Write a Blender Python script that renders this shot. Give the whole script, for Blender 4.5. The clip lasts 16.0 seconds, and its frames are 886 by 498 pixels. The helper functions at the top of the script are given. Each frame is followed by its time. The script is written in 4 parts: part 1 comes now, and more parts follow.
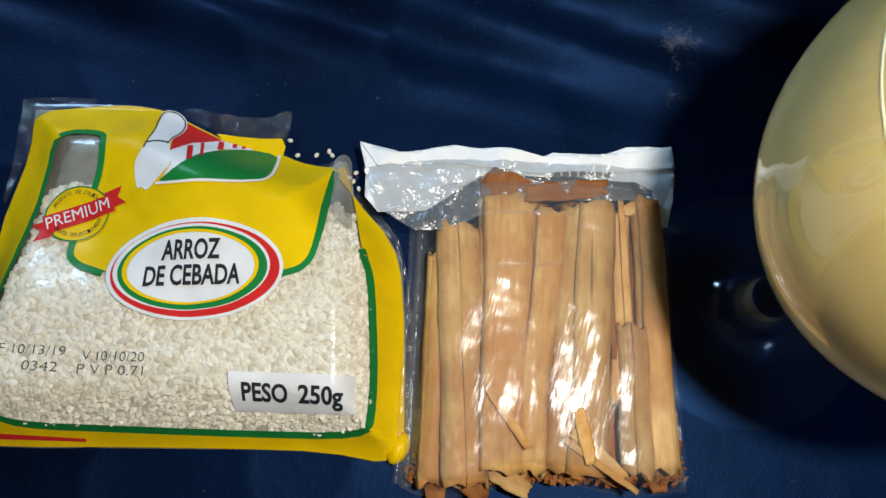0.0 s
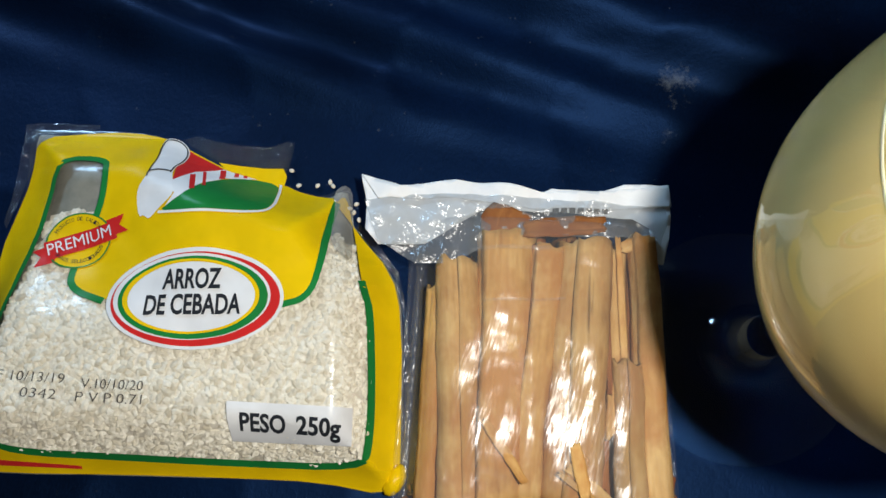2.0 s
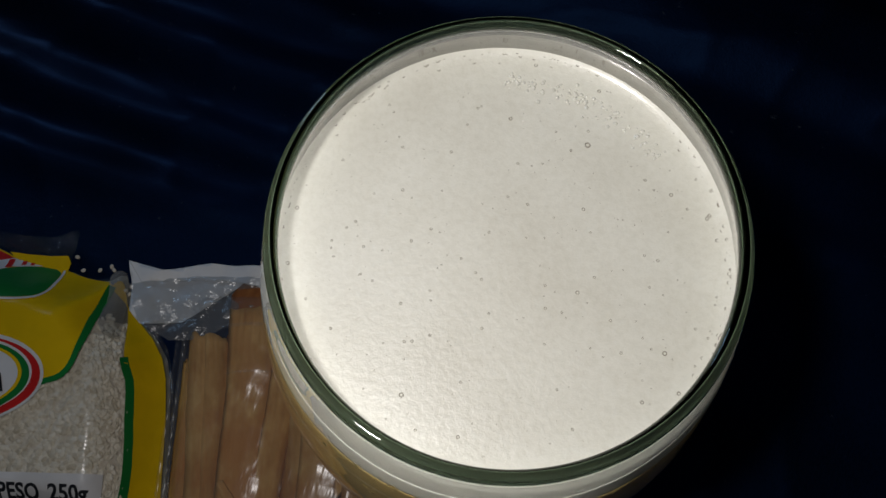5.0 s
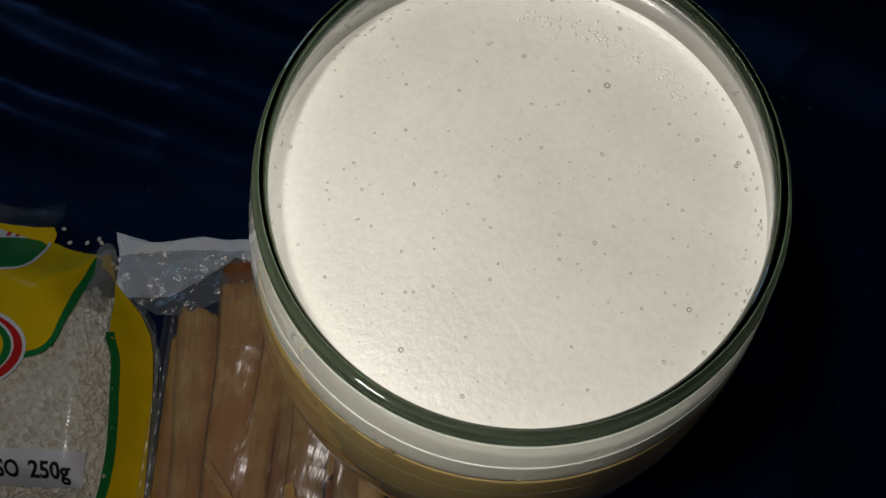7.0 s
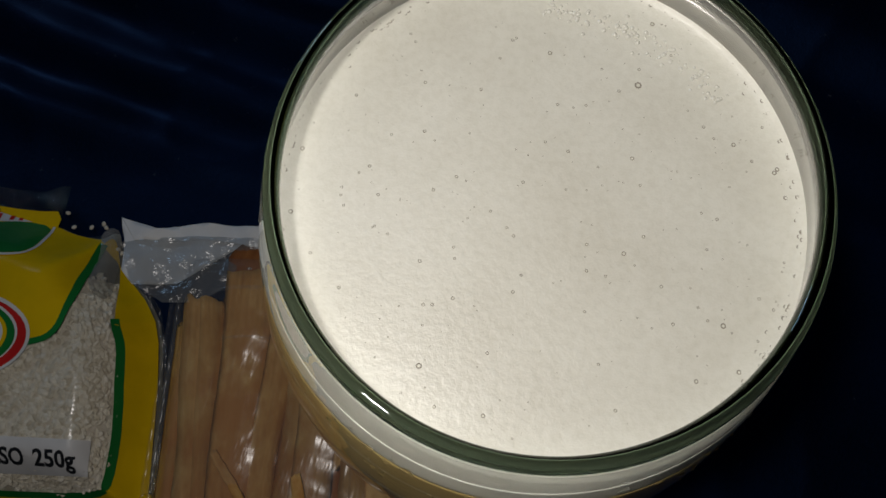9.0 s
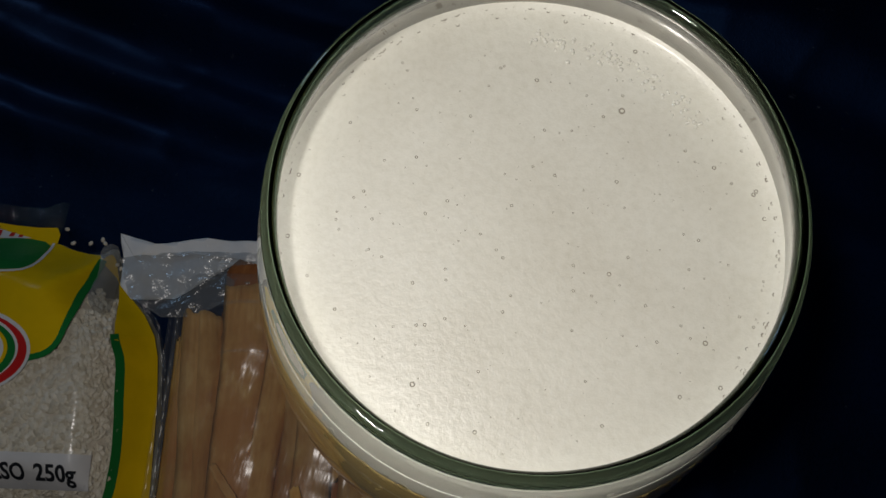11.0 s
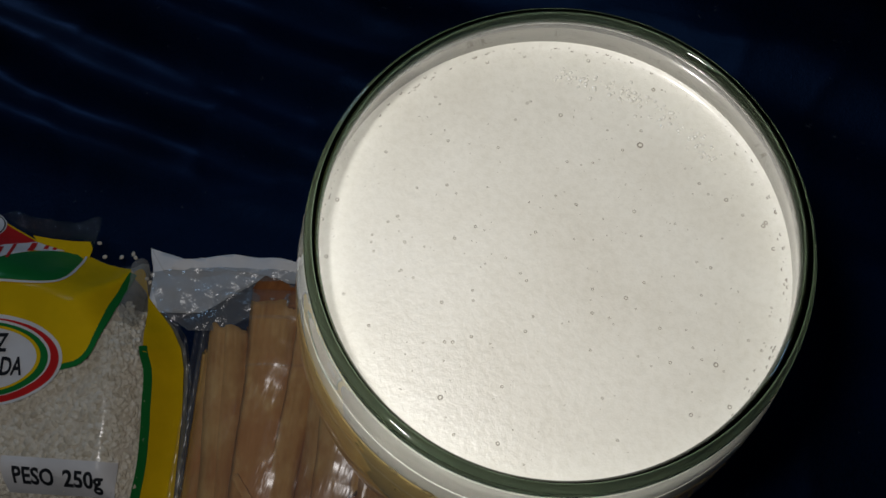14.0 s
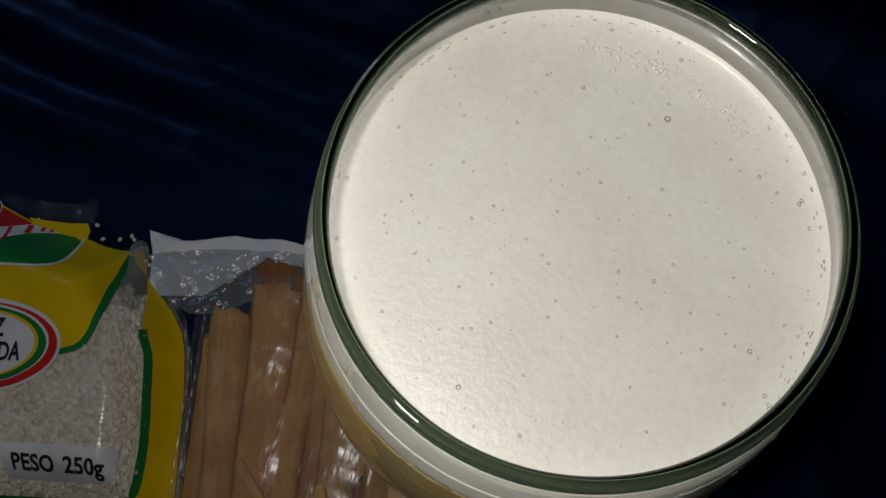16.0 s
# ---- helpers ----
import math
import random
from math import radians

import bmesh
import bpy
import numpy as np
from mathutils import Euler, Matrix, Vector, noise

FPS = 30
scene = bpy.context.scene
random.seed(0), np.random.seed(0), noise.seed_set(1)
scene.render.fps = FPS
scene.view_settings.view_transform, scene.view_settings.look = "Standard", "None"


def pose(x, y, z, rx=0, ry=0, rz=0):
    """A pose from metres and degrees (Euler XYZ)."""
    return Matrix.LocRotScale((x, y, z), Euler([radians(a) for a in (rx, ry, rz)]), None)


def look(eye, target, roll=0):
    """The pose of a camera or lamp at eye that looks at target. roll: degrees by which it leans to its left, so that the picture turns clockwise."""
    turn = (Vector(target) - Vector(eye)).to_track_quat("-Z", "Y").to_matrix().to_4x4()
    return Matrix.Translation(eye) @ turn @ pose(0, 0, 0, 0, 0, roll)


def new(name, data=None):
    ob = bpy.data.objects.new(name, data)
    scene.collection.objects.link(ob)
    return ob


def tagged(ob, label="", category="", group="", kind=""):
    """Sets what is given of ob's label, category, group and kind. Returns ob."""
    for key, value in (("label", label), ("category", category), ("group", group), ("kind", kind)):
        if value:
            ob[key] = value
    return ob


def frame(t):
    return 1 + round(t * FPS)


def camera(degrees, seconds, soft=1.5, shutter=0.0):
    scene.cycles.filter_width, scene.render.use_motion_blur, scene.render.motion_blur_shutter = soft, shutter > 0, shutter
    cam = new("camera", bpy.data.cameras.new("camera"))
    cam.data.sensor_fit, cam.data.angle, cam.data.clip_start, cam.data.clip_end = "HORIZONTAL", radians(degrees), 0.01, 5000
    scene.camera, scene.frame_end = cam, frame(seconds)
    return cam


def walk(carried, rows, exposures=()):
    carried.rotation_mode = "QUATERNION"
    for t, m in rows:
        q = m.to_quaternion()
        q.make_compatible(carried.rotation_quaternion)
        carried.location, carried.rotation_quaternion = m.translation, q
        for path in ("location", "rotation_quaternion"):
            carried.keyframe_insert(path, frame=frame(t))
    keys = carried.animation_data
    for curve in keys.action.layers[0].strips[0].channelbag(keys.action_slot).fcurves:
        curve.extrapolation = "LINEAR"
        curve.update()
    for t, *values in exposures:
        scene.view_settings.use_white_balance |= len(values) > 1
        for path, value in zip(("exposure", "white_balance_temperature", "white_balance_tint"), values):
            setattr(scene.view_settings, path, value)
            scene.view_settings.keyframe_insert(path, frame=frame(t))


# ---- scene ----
cam = camera(56.1, 16.0, shutter=0.15)
PATH = [
    (0, (0.05638, 0.00140, 0.27450), (-0.02539, 0.20046, -0.70207), -8.528),
    (0.5, (0.05459, 0.00076, 0.27367), (-0.02206, 0.19758, -0.70376), -7.396),
    (1, (0.05379, 0.00186, 0.27639), (-0.02984, 0.21015, -0.69810), -7.796),
    (1.5, (0.05612, 0.00489, 0.27570), (-0.02095, 0.21226, -0.69953), -6.246),
    (2, (0.05214, 0.00493, 0.27853), (-0.02147, 0.22654, -0.69382), -3.680),
    (2.5, (0.06037, 0.00658, 0.28219), (-0.02950, 0.24487, -0.68484), -5.669),
    (3, (0.08108, 0.01014, 0.29017), (-0.00444, 0.26305, -0.67353), -3.208),
    (3.5, (0.08737, 0.01594, 0.29737), (0.01083, 0.28940, -0.66146), -1.512),
    (4, (0.10425, 0.01764, 0.30668), (0.05930, 0.29424, -0.65325), 1.770),
    (4.2, (0.11547, 0.02854, 0.30758), (0.06656, 0.30638, -0.65180), 2.331),
    (4.5, (0.12644, 0.03164, 0.30820), (0.06229, 0.31071, -0.64993), 0.476),
    (4.7, (0.13410, 0.02715, 0.31074), (0.06362, 0.30856, -0.64626), -0.942),
    (6.8, (0.13579, 0.02661, 0.30365), (0.04976, 0.29318, -0.65632), -3.564),
    (7, (0.13419, 0.02336, 0.29975), (0.06551, 0.29921, -0.65899), 0.114),
    (7.5, (0.13412, 0.02571, 0.30098), (0.05383, 0.30549, -0.65572), -1.258),
    (8, (0.13331, 0.02608, 0.29833), (0.06341, 0.29512, -0.66226), 0.077),
    (8.5, (0.13365, 0.02684, 0.29745), (0.06045, 0.30378, -0.66065), -0.534),
    (9, (0.13111, 0.02801, 0.29553), (0.06312, 0.27692, -0.67061), -0.634),
    (9.5, (0.13256, 0.02830, 0.29722), (0.06881, 0.28182, -0.66800), 0.306),
    (9.7, (0.13121, 0.02752, 0.29523), (0.05531, 0.28544, -0.66795), -1.917),
    (11.8, (0.13208, 0.02949, 0.30161), (0.06908, 0.28834, -0.66225), 0.308),
    (12, (0.13220, 0.02617, 0.30011), (0.06000, 0.28100, -0.66418), -1.553),
    (12.5, (0.13241, 0.02330, 0.29945), (0.05070, 0.30516, -0.65652), -1.652),
    (13, (0.13228, 0.01988, 0.29705), (0.05593, 0.29405, -0.66159), -0.978),
    (13.5, (0.13307, 0.02285, 0.30319), (0.05798, 0.29507, -0.65611), -1.199),
    (14, (0.13047, 0.02694, 0.30681), (0.03923, 0.30199, -0.65028), -2.989),
    (14.5, (0.12986, 0.02603, 0.30386), (0.03637, 0.28888, -0.65644), -4.247),
    (15, (0.12858, 0.02700, 0.30250), (0.04034, 0.28144, -0.66055), -3.829),
    (15.5, (0.12826, 0.02654, 0.30106), (0.03766, 0.27608, -0.66306), -4.861),
    (16, (0.12769, 0.02813, 0.30091), (0.04360, 0.28167, -0.66275), -3.226),
]
EXPOSURES = [(0, 2.35, 6600, 9), (2.5, 2.3, 6600, 9), (3.0, 1.5, 6500, 12), (3.5, 0.85, 6350, 15), (4.0, 0.15, 6050, 15), (4.5, -0.25, 6100, 14), (4.7, -0.3, 6250, 14), (6.8, -0.36, 6450, 14),
             (9.5, -0.42, 6550, 13), (13, -0.38, 6450, 13), (14, -0.28, 6300, 14), (16, -0.4, 6400, 14)]
walk(cam, [(t, look(eye, target, roll)) for t, eye, target, roll in PATH], EXPOSURES)

# ---- light ----
world = bpy.data.worlds.new("world")
scene.world = world
world.use_nodes = True
world.node_tree.nodes["Background"].inputs["Color"].default_value = (0.30, 0.38, 0.55, 1)
world.node_tree.nodes["Background"].inputs["Strength"].default_value = 0.002


def lamp(name, kind, place, target, power, colour, size):
    data = bpy.data.lights.new(name, kind)
    data.energy, data.color = power, colour
    if kind == "AREA":
        data.size = size
    else:
        data.shadow_soft_size = size
    ob = new(name, data)
    ob.matrix_world = look(place, target)
    return ob


# the hand-held phone torch that lights the table, and a weak cool room lamp off to the side
lamp("torch_lamp", "POINT", (0.103, 0.025, 0.338), (0.10, 0.05, 0), 0.88, (1.0, 0.96, 0.88), 0.006)
lamp("room_lamp", "AREA", (-0.42, 0.46, 0.30), (-0.10, 0.18, 0), 0.42, (0.42, 0.70, 1.0), 0.12)


# ---- materials ----
def material(name):
    m = bpy.data.materials.new(name)
    m.use_nodes = True
    nt = m.node_tree
    return m, nt, nt.nodes["Principled BSDF"]


def link(nt, a, b):
    nt.links.new(a, b)


def coords(nt):
    return nt.nodes.new("ShaderNodeTexCoord").outputs["Object"]


def noise_tex(nt, scale, detail=4.0, rough=0.55, stretch=None, vary=False):
    tex = nt.nodes.new("ShaderNodeTexNoise")
    if vary:
        tex.noise_dimensions = "4D"
        own = nt.nodes.new("ShaderNodeMath")
        own.operation = "MULTIPLY"
        own.inputs[1].default_value = 50.0
        link(nt, nt.nodes.new("ShaderNodeObjectInfo").outputs["Random"], own.inputs[0])
        link(nt, own.outputs["Value"], tex.inputs["W"])
    tex.inputs["Scale"].default_value = scale
    tex.inputs["Detail"].default_value = detail
    tex.inputs["Roughness"].default_value = rough
    vec = coords(nt)
    if stretch:
        mp = nt.nodes.new("ShaderNodeMapping")
        mp.inputs["Scale"].default_value = stretch
        link(nt, vec, mp.inputs["Vector"])
        vec = mp.outputs["Vector"]
    link(nt, vec, tex.inputs["Vector"])
    return tex.outputs["Fac"]


def ramp(nt, fac, stops):
    r = nt.nodes.new("ShaderNodeValToRGB")
    r.color_ramp.elements[0].position, r.color_ramp.elements[0].color = stops[0][0], (*stops[0][1], 1)
    r.color_ramp.elements[1].position, r.color_ramp.elements[1].color = stops[-1][0], (*stops[-1][1], 1)
    for p, c in stops[1:-1]:
        r.color_ramp.elements.new(p).color = (*c, 1)
    link(nt, fac, r.inputs["Fac"])
    return r.outputs["Color"]


def bump(nt, height, strength, distance, normal=None):
    b = nt.nodes.new("ShaderNodeBump")
    b.inputs["Strength"].default_value = strength
    b.inputs["Distance"].default_value = distance
    link(nt, height, b.inputs["Height"])
    if normal is not None:
        link(nt, normal, b.inputs["Normal"])
    return b.outputs["Normal"]


def mixed(nt, fac, a, b, blend="MIX"):
    m = nt.nodes.new("ShaderNodeMix")
    m.data_type, m.blend_type = "RGBA", blend
    for value, socket in ((fac, m.inputs["Factor"]), (a, m.inputs["A"]), (b, m.inputs["B"])):
        if isinstance(value, (int, float)):
            socket.default_value = value
        elif isinstance(value, tuple):
            socket.default_value = (*value, 1)
        else:
            link(nt, value, socket)
    return m.outputs["Result"]


def make_plain(name, dark, light, rough, scale=220.0, relief=0.15, depth=0.0004, coat=0.0):
    """A surface with two-scale colour variation and fine relief."""
    m, nt, p = material(name)
    f = noise_tex(nt, scale)
    g = noise_tex(nt, scale * 7, 2.0)
    c = ramp(nt, f, [(0.3, dark), (0.7, light)])
    c = mixed(nt, 0.12, c, ramp(nt, g, [(0.35, dark), (0.65, light)]))
    link(nt, c, p.inputs["Base Color"])
    p.inputs["Roughness"].default_value = rough
    p.inputs["Coat Weight"].default_value = coat
    p.inputs["Coat Roughness"].default_value = 0.15
    link(nt, bump(nt, g, relief, depth), p.inputs["Normal"])
    return m


def make_print(name, colour, rough=0.32):
    """Ink on plastic film: a little uneven, softly glossy."""
    m, nt, p = material(name)
    f = noise_tex(nt, 60.0, 3.0)
    dark = tuple(v * 0.86 for v in colour)
    link(nt, ramp(nt, f, [(0.35, dark), (0.65, colour)]), p.inputs["Base Color"])
    p.inputs["Roughness"].default_value = rough
    p.inputs["Specular IOR Level"].default_value = 0.14
    w = noise_tex(nt, 130.0, 3.0)
    link(nt, bump(nt, w, 0.25, 0.0006), p.inputs["Normal"])
    return m


def make_film(name, gloss, rough, tint, wrinkle, depth, scale=90.0, stretch=None, haze=0.0, patchy=False):
    """Thin clear plastic: see-through with mirror-like creases."""
    m, nt, p = material(name)
    nt.nodes.remove(p)
    clear = nt.nodes.new("ShaderNodeBsdfTransparent")
    clear.inputs["Color"].default_value = (*tint, 1)
    shine = nt.nodes.new("ShaderNodeBsdfGlossy")
    shine.inputs["Roughness"].default_value = rough
    shine.inputs["Color"].default_value = (0.96, 0.97, 1.0, 1)
    crease = noise_tex(nt, scale, 5.0, 0.6, stretch)
    fine = noise_tex(nt, scale * 5, 3.0)
    n = bump(nt, fine, 0.05, depth * 0.06, bump(nt, crease, wrinkle, depth))
    link(nt, n, shine.inputs["Normal"])
    facing = nt.nodes.new("ShaderNodeLayerWeight")
    facing.inputs["Blend"].default_value = 0.5
    link(nt, n, facing.inputs["Normal"])
    steps = facing.outputs["Facing"]
    for operation, value in (("POWER", 4.0), ("MULTIPLY", 0.9), ("ADD", 0.05), ("MULTIPLY", gloss)):
        gain = nt.nodes.new("ShaderNodeMath")
        gain.operation, gain.use_clamp = operation, True
        gain.inputs[1].default_value = value
        link(nt, steps, gain.inputs[0])
        steps = gain.outputs["Value"]
    if patchy:
        # pressed flat and shiny here, slack and dull there
        spread = nt.nodes.new("ShaderNodeMapRange")
        spread.inputs["From Min"].default_value, spread.inputs["From Max"].default_value = 0.42, 0.62
        spread.inputs["To Min"].default_value, spread.inputs["To Max"].default_value = 0.35, 1.9
        link(nt, noise_tex(nt, 38.0, 4.0, 0.6), spread.inputs["Value"])
        gain = nt.nodes.new("ShaderNodeMath")
        gain.operation, gain.use_clamp = "MULTIPLY", True
        link(nt, steps, gain.inputs[0])
        link(nt, spread.outputs["Result"], gain.inputs[1])
    mix = nt.nodes.new("ShaderNodeMixShader")
    link(nt, gain.outputs["Value"], mix.inputs["Fac"])
    below = clear.outputs["BSDF"]
    if haze:
        milk = nt.nodes.new("ShaderNodeBsdfDiffuse")
        milk.inputs["Color"].default_value = (0.62, 0.66, 0.70, 1)
        veil = nt.nodes.new("ShaderNodeMixShader")
        veil.inputs["Fac"].default_value = haze
        link(nt, below, veil.inputs[1])
        link(nt, milk.outputs["BSDF"], veil.inputs[2])
        below = veil.outputs["Shader"]
    link(nt, below, mix.inputs[1])
    link(nt, shine.outputs["BSDF"], mix.inputs[2])
    link(nt, mix.outputs["Shader"], nt.nodes["Material Output"].inputs["Surface"])
    return m


def make_cloth():
    m, nt, p = material("navy_satin")
    big = noise_tex(nt, 9.0, 3.0)
    c = ramp(nt, big, [(0.35, (0.0004, 0.0016, 0.0056)), (0.65, (0.0012, 0.0070, 0.031))])
    weave = noise_tex(nt, 1500.0, 2.0, 0.5, (1.0, 0.35, 1.0))
    c = mixed(nt, 0.25, c, ramp(nt, weave, [(0.35, (0.0005, 0.002, 0.007)), (0.65, (0.002, 0.009, 0.036))]))
    # lint specks, dried pale smears, and a glint painted in by the goblet foot
    smear = noise_tex(nt, 55.0, 6.0, 0.75)
    spots = noise_tex(nt, 420.0, 2.0)
    c = mixed(nt, ramp(nt, spots, [(0.76, (0, 0, 0)), (0.80, (0.25, 0.25, 0.25))]), c, (0.20, 0.23, 0.28))
    blotch = noise_tex(nt, 150.0, 6.0, 0.75)
    # the second place is reflections at the goblet foot, painted as a pale blotch
    for place, reach in (((0.0961, 0.1477, 0.005), 0.013), ((0.1082, 0.0816, 0.0), 0.009), ((0.0982, 0.1261, 0.004), 0.006)):
        away = nt.nodes.new("ShaderNodeVectorMath")
        away.operation = "DISTANCE"
        link(nt, coords(nt), away.inputs[0])
        away.inputs[1].default_value = place
        near = nt.nodes.new("ShaderNodeMapRange")
        near.inputs["From Min"].default_value, near.inputs["From Max"].default_value = reach, 0.0
        near.inputs["To Max"].default_value = 0.30
        link(nt, away.outputs["Value"], near.inputs["Value"])
        both = nt.nodes.new("ShaderNodeMath")
        link(nt, near.outputs["Result"], both.inputs[0])
        link(nt, blotch, both.inputs[1])
        c = mixed(nt, ramp(nt, both.outputs["Value"], [(0.66, (0, 0, 0)), (0.86, (0.55, 0.55, 0.55))]), c, (0.10, 0.115, 0.135))
    link(nt, c, p.inputs["Base Color"])
    p.inputs["Roughness"].default_value = 0.5
    p.inputs["Specular IOR Level"].default_value = 0.34
    p.inputs["Specular Tint"].default_value = (0.12, 0.34, 1.0, 1)
    link(nt, bump(nt, weave, 0.15, 0.0003, bump(nt, smear, 0.25, 0.0015)), p.inputs["Normal"])
    return m


def make_bark(name, dark, mid, light):
    """Cinnamon bark: long grain along the quill, blotches and pale veins."""
    m, nt, p = material(name)
    grain = noise_tex(nt, 520.0, 6.0, 0.7, (1.0, 0.07, 1.0), True)
    blot = noise_tex(nt, 48.0, 6.0, 0.7, (1.0, 0.6, 1.0), True)
    split = noise_tex(nt, 260.0, 3.0, 0.5, (1.0, 0.03, 1.0), True)
    rust = noise_tex(nt, 30.0, 5.0, 0.75, (1.0, 0.8, 1.0), True)
    oi = nt.nodes.new("ShaderNodeObjectInfo")
    c = ramp(nt, grain, [(0.36, dark), (0.5, mid), (0.64, light)])
    c2 = ramp(nt, blot, [(0.30, dark), (0.46, mid), (0.60, light)])
    c = mixed(nt, 0.72, c, c2)
    c = mixed(nt, ramp(nt, rust, [(0.46, (0, 0, 0)), (0.60, (0.75, 0.75, 0.75))]), c, (mid[0] * 0.80, mid[1] * 0.58, mid[2] * 0.5))
    c = mixed(nt, ramp(nt, split, [(0.665, (0, 0, 0)), (0.70, (0.75, 0.75, 0.75))]), c, tuple(0.35 * v for v in dark))
    tone = nt.nodes.new("ShaderNodeHueSaturation")
    val = nt.nodes.new("ShaderNodeMapRange")
    val.inputs["To Min"].default_value, val.inputs["To Max"].default_value = 0.72, 1.22
    link(nt, oi.outputs["Random"], val.inputs["Value"])
    link(nt, val.outputs["Result"], tone.inputs["Value"])
    link(nt, c, tone.inputs["Color"])
    link(nt, tone.outputs["Color"], p.inputs["Base Color"])
    p.inputs["Roughness"].default_value = 0.7
    p.inputs["Specular IOR Level"].default_value = 0.2
    link(nt, bump(nt, grain, 0.45, 0.0007, bump(nt, blot, 0.5, 0.002)), p.inputs["Normal"])
    return m


def make_glass(name, tint):
    m, nt, p = material(name)
    p.inputs["Base Color"].default_value = (*tint, 1)
    p.inputs["Transmission Weight"].default_value = 1.0
    p.inputs["Roughness"].default_value = 0.0
    p.inputs["IOR"].default_value = 1.45
    return m


def make_drink(name, dark, light, rough):
    m, nt, p = material(name)
    f = noise_tex(nt, 45.0, 4.0)
    link(nt, ramp(nt, f, [(0.3, dark), (0.7, light)]), p.inputs["Base Color"])
    p.inputs["Roughness"].default_value = rough
    return m


def make_foam():
    m, nt, p = material("milk_foam")
    f = noise_tex(nt, 38.0, 4.0)
    g = noise_tex(nt, 900.0, 3.0, 0.7)
    c = ramp(nt, f, [(0.3, (0.66, 0.65, 0.57)), (0.52, (0.745, 0.745, 0.67)), (0.7, (0.79, 0.795, 0.73))])
    c = mixed(nt, 0.2, c, ramp(nt, g, [(0.3, (0.55, 0.52, 0.44)), (0.6, (0.82, 0.80, 0.74))]))
    link(nt, c, p.inputs["Base Color"])
    p.inputs["Roughness"].default_value = 0.4
    p.inputs["Coat Weight"].default_value = 0.45
    p.inputs["Coat Roughness"].default_value = 0.12
    link(nt, bump(nt, g, 0.30, 0.0003), p.inputs["Normal"])
    return m


def make_residue():
    """Thin milk left on glass: a cloudy cream veil, a little uneven."""
    m, nt, p = material("milky_smear")
    p.inputs["Base Color"].default_value = (0.70, 0.655, 0.58, 1)
    p.inputs["Roughness"].default_value = 0.45
    veil = nt.nodes.new("ShaderNodeMixShader")
    clear = nt.nodes.new("ShaderNodeBsdfTransparent")
    cover = nt.nodes.new("ShaderNodeMapRange")
    cover.inputs["From Min"].default_value, cover.inputs["From Max"].default_value = 0.3, 0.7
    cover.inputs["To Min"].default_value, cover.inputs["To Max"].default_value = 0.42, 0.62
    link(nt, noise_tex(nt, 110.0, 4.0), cover.inputs["Value"])
    link(nt, cover.outputs["Result"], veil.inputs["Fac"])
    link(nt, clear.outputs["BSDF"], veil.inputs[1])
    link(nt, p.outputs["BSDF"], veil.inputs[2])
    link(nt, veil.outputs["Shader"], nt.nodes["Material Output"].inputs["Surface"])
    return m


CLOTH = make_cloth()
YELLOW = make_print("yellow_ink", (0.80, 0.535, 0.004))
GREEN = make_print("green_ink", (0.012, 0.20, 0.045))
RED = make_print("red_ink", (0.60, 0.025, 0.025))
WHITE = make_print("white_ink", (0.76, 0.78, 0.82))
BLACK = make_print("black_ink", (0.022, 0.026, 0.034))
GREY_INK = make_print("grey_ink", (0.10, 0.09, 0.08))
GRAIN = make_plain("barley", (0.64, 0.58, 0.48), (0.86, 0.82, 0.75), 0.5, 500.0, 0.3)
POUCH = make_plain("pouch_lining", (0.20, 0.20, 0.17), (0.30, 0.29, 0.25), 0.5)
BAG_FILM = make_film("bag_film", 0.7, 0.22, (0.97, 0.97, 0.96), 0.4, 0.004, 32.0, None, 0.03, True)
PACK_FILM = make_film("pack_film", 0.36, 0.21, (0.98, 0.98, 0.98), 0.32, 0.004, 36.0, (1.0, 0.30, 1.0), 0.06, True)
CLOUDY_FILM = make_film("cloudy_film", 1.5, 0.15, (0.95, 0.96, 0.97), 0.8, 0.004, 90.0, None, 0.025)
GATHERED = make_film("gathered_film", 1.1, 0.24, (0.76, 0.78, 0.80), 0.8, 0.005, 52.0, None, 0.15)
TIP_FILM = make_film("tip_film", 0.9, 0.2, (0.86, 0.86, 0.84), 0.6, 0.004, 70.0, None, 0.22)
THIN_SEAL = make_film("thin_seal", 1.0, 0.12, (0.96, 0.96, 0.95), 0.9, 0.004, 110.0, None, 0.006)
PAPER = make_plain("white_paper", (0.72, 0.74, 0.78), (0.82, 0.84, 0.87), 0.7, 90.0, 0.2)
BARK = make_bark("cinnamon_bark", (0.27, 0.105, 0.028), (0.54, 0.30, 0.094), (0.72, 0.475, 0.198))
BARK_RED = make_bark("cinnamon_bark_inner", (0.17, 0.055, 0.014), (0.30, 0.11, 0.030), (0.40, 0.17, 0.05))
GLASS = make_glass("clear_glass", (0.90, 0.935, 0.90))
# green tinge, with the lip's dark reflections put into the tint
RIM_GLASS = make_glass("rim_glass_with_dark_reflections", (0.022, 0.042, 0.022))
WATER, _nt, _p = material("water")
_p.inputs["Transmission Weight"].default_value = 1.0
_p.inputs["Roughness"].default_value = 0.02
_p.inputs["IOR"].default_value = 1.33
DRINK = make_drink("milky_drink", (0.50, 0.36, 0.135), (0.56, 0.425, 0.18), 0.35)
FOAM = make_foam()
PALE_CREAM = make_drink("pale_cream", (0.70, 0.62, 0.42), (0.76, 0.69, 0.52), 0.5)
RESIDUE = make_residue()
# extra shiny foam for the domes that make the torch glint
GLINT_FOAM = make_drink("glint_foam", (0.70, 0.69, 0.62), (0.78, 0.78, 0.72), 0.30)
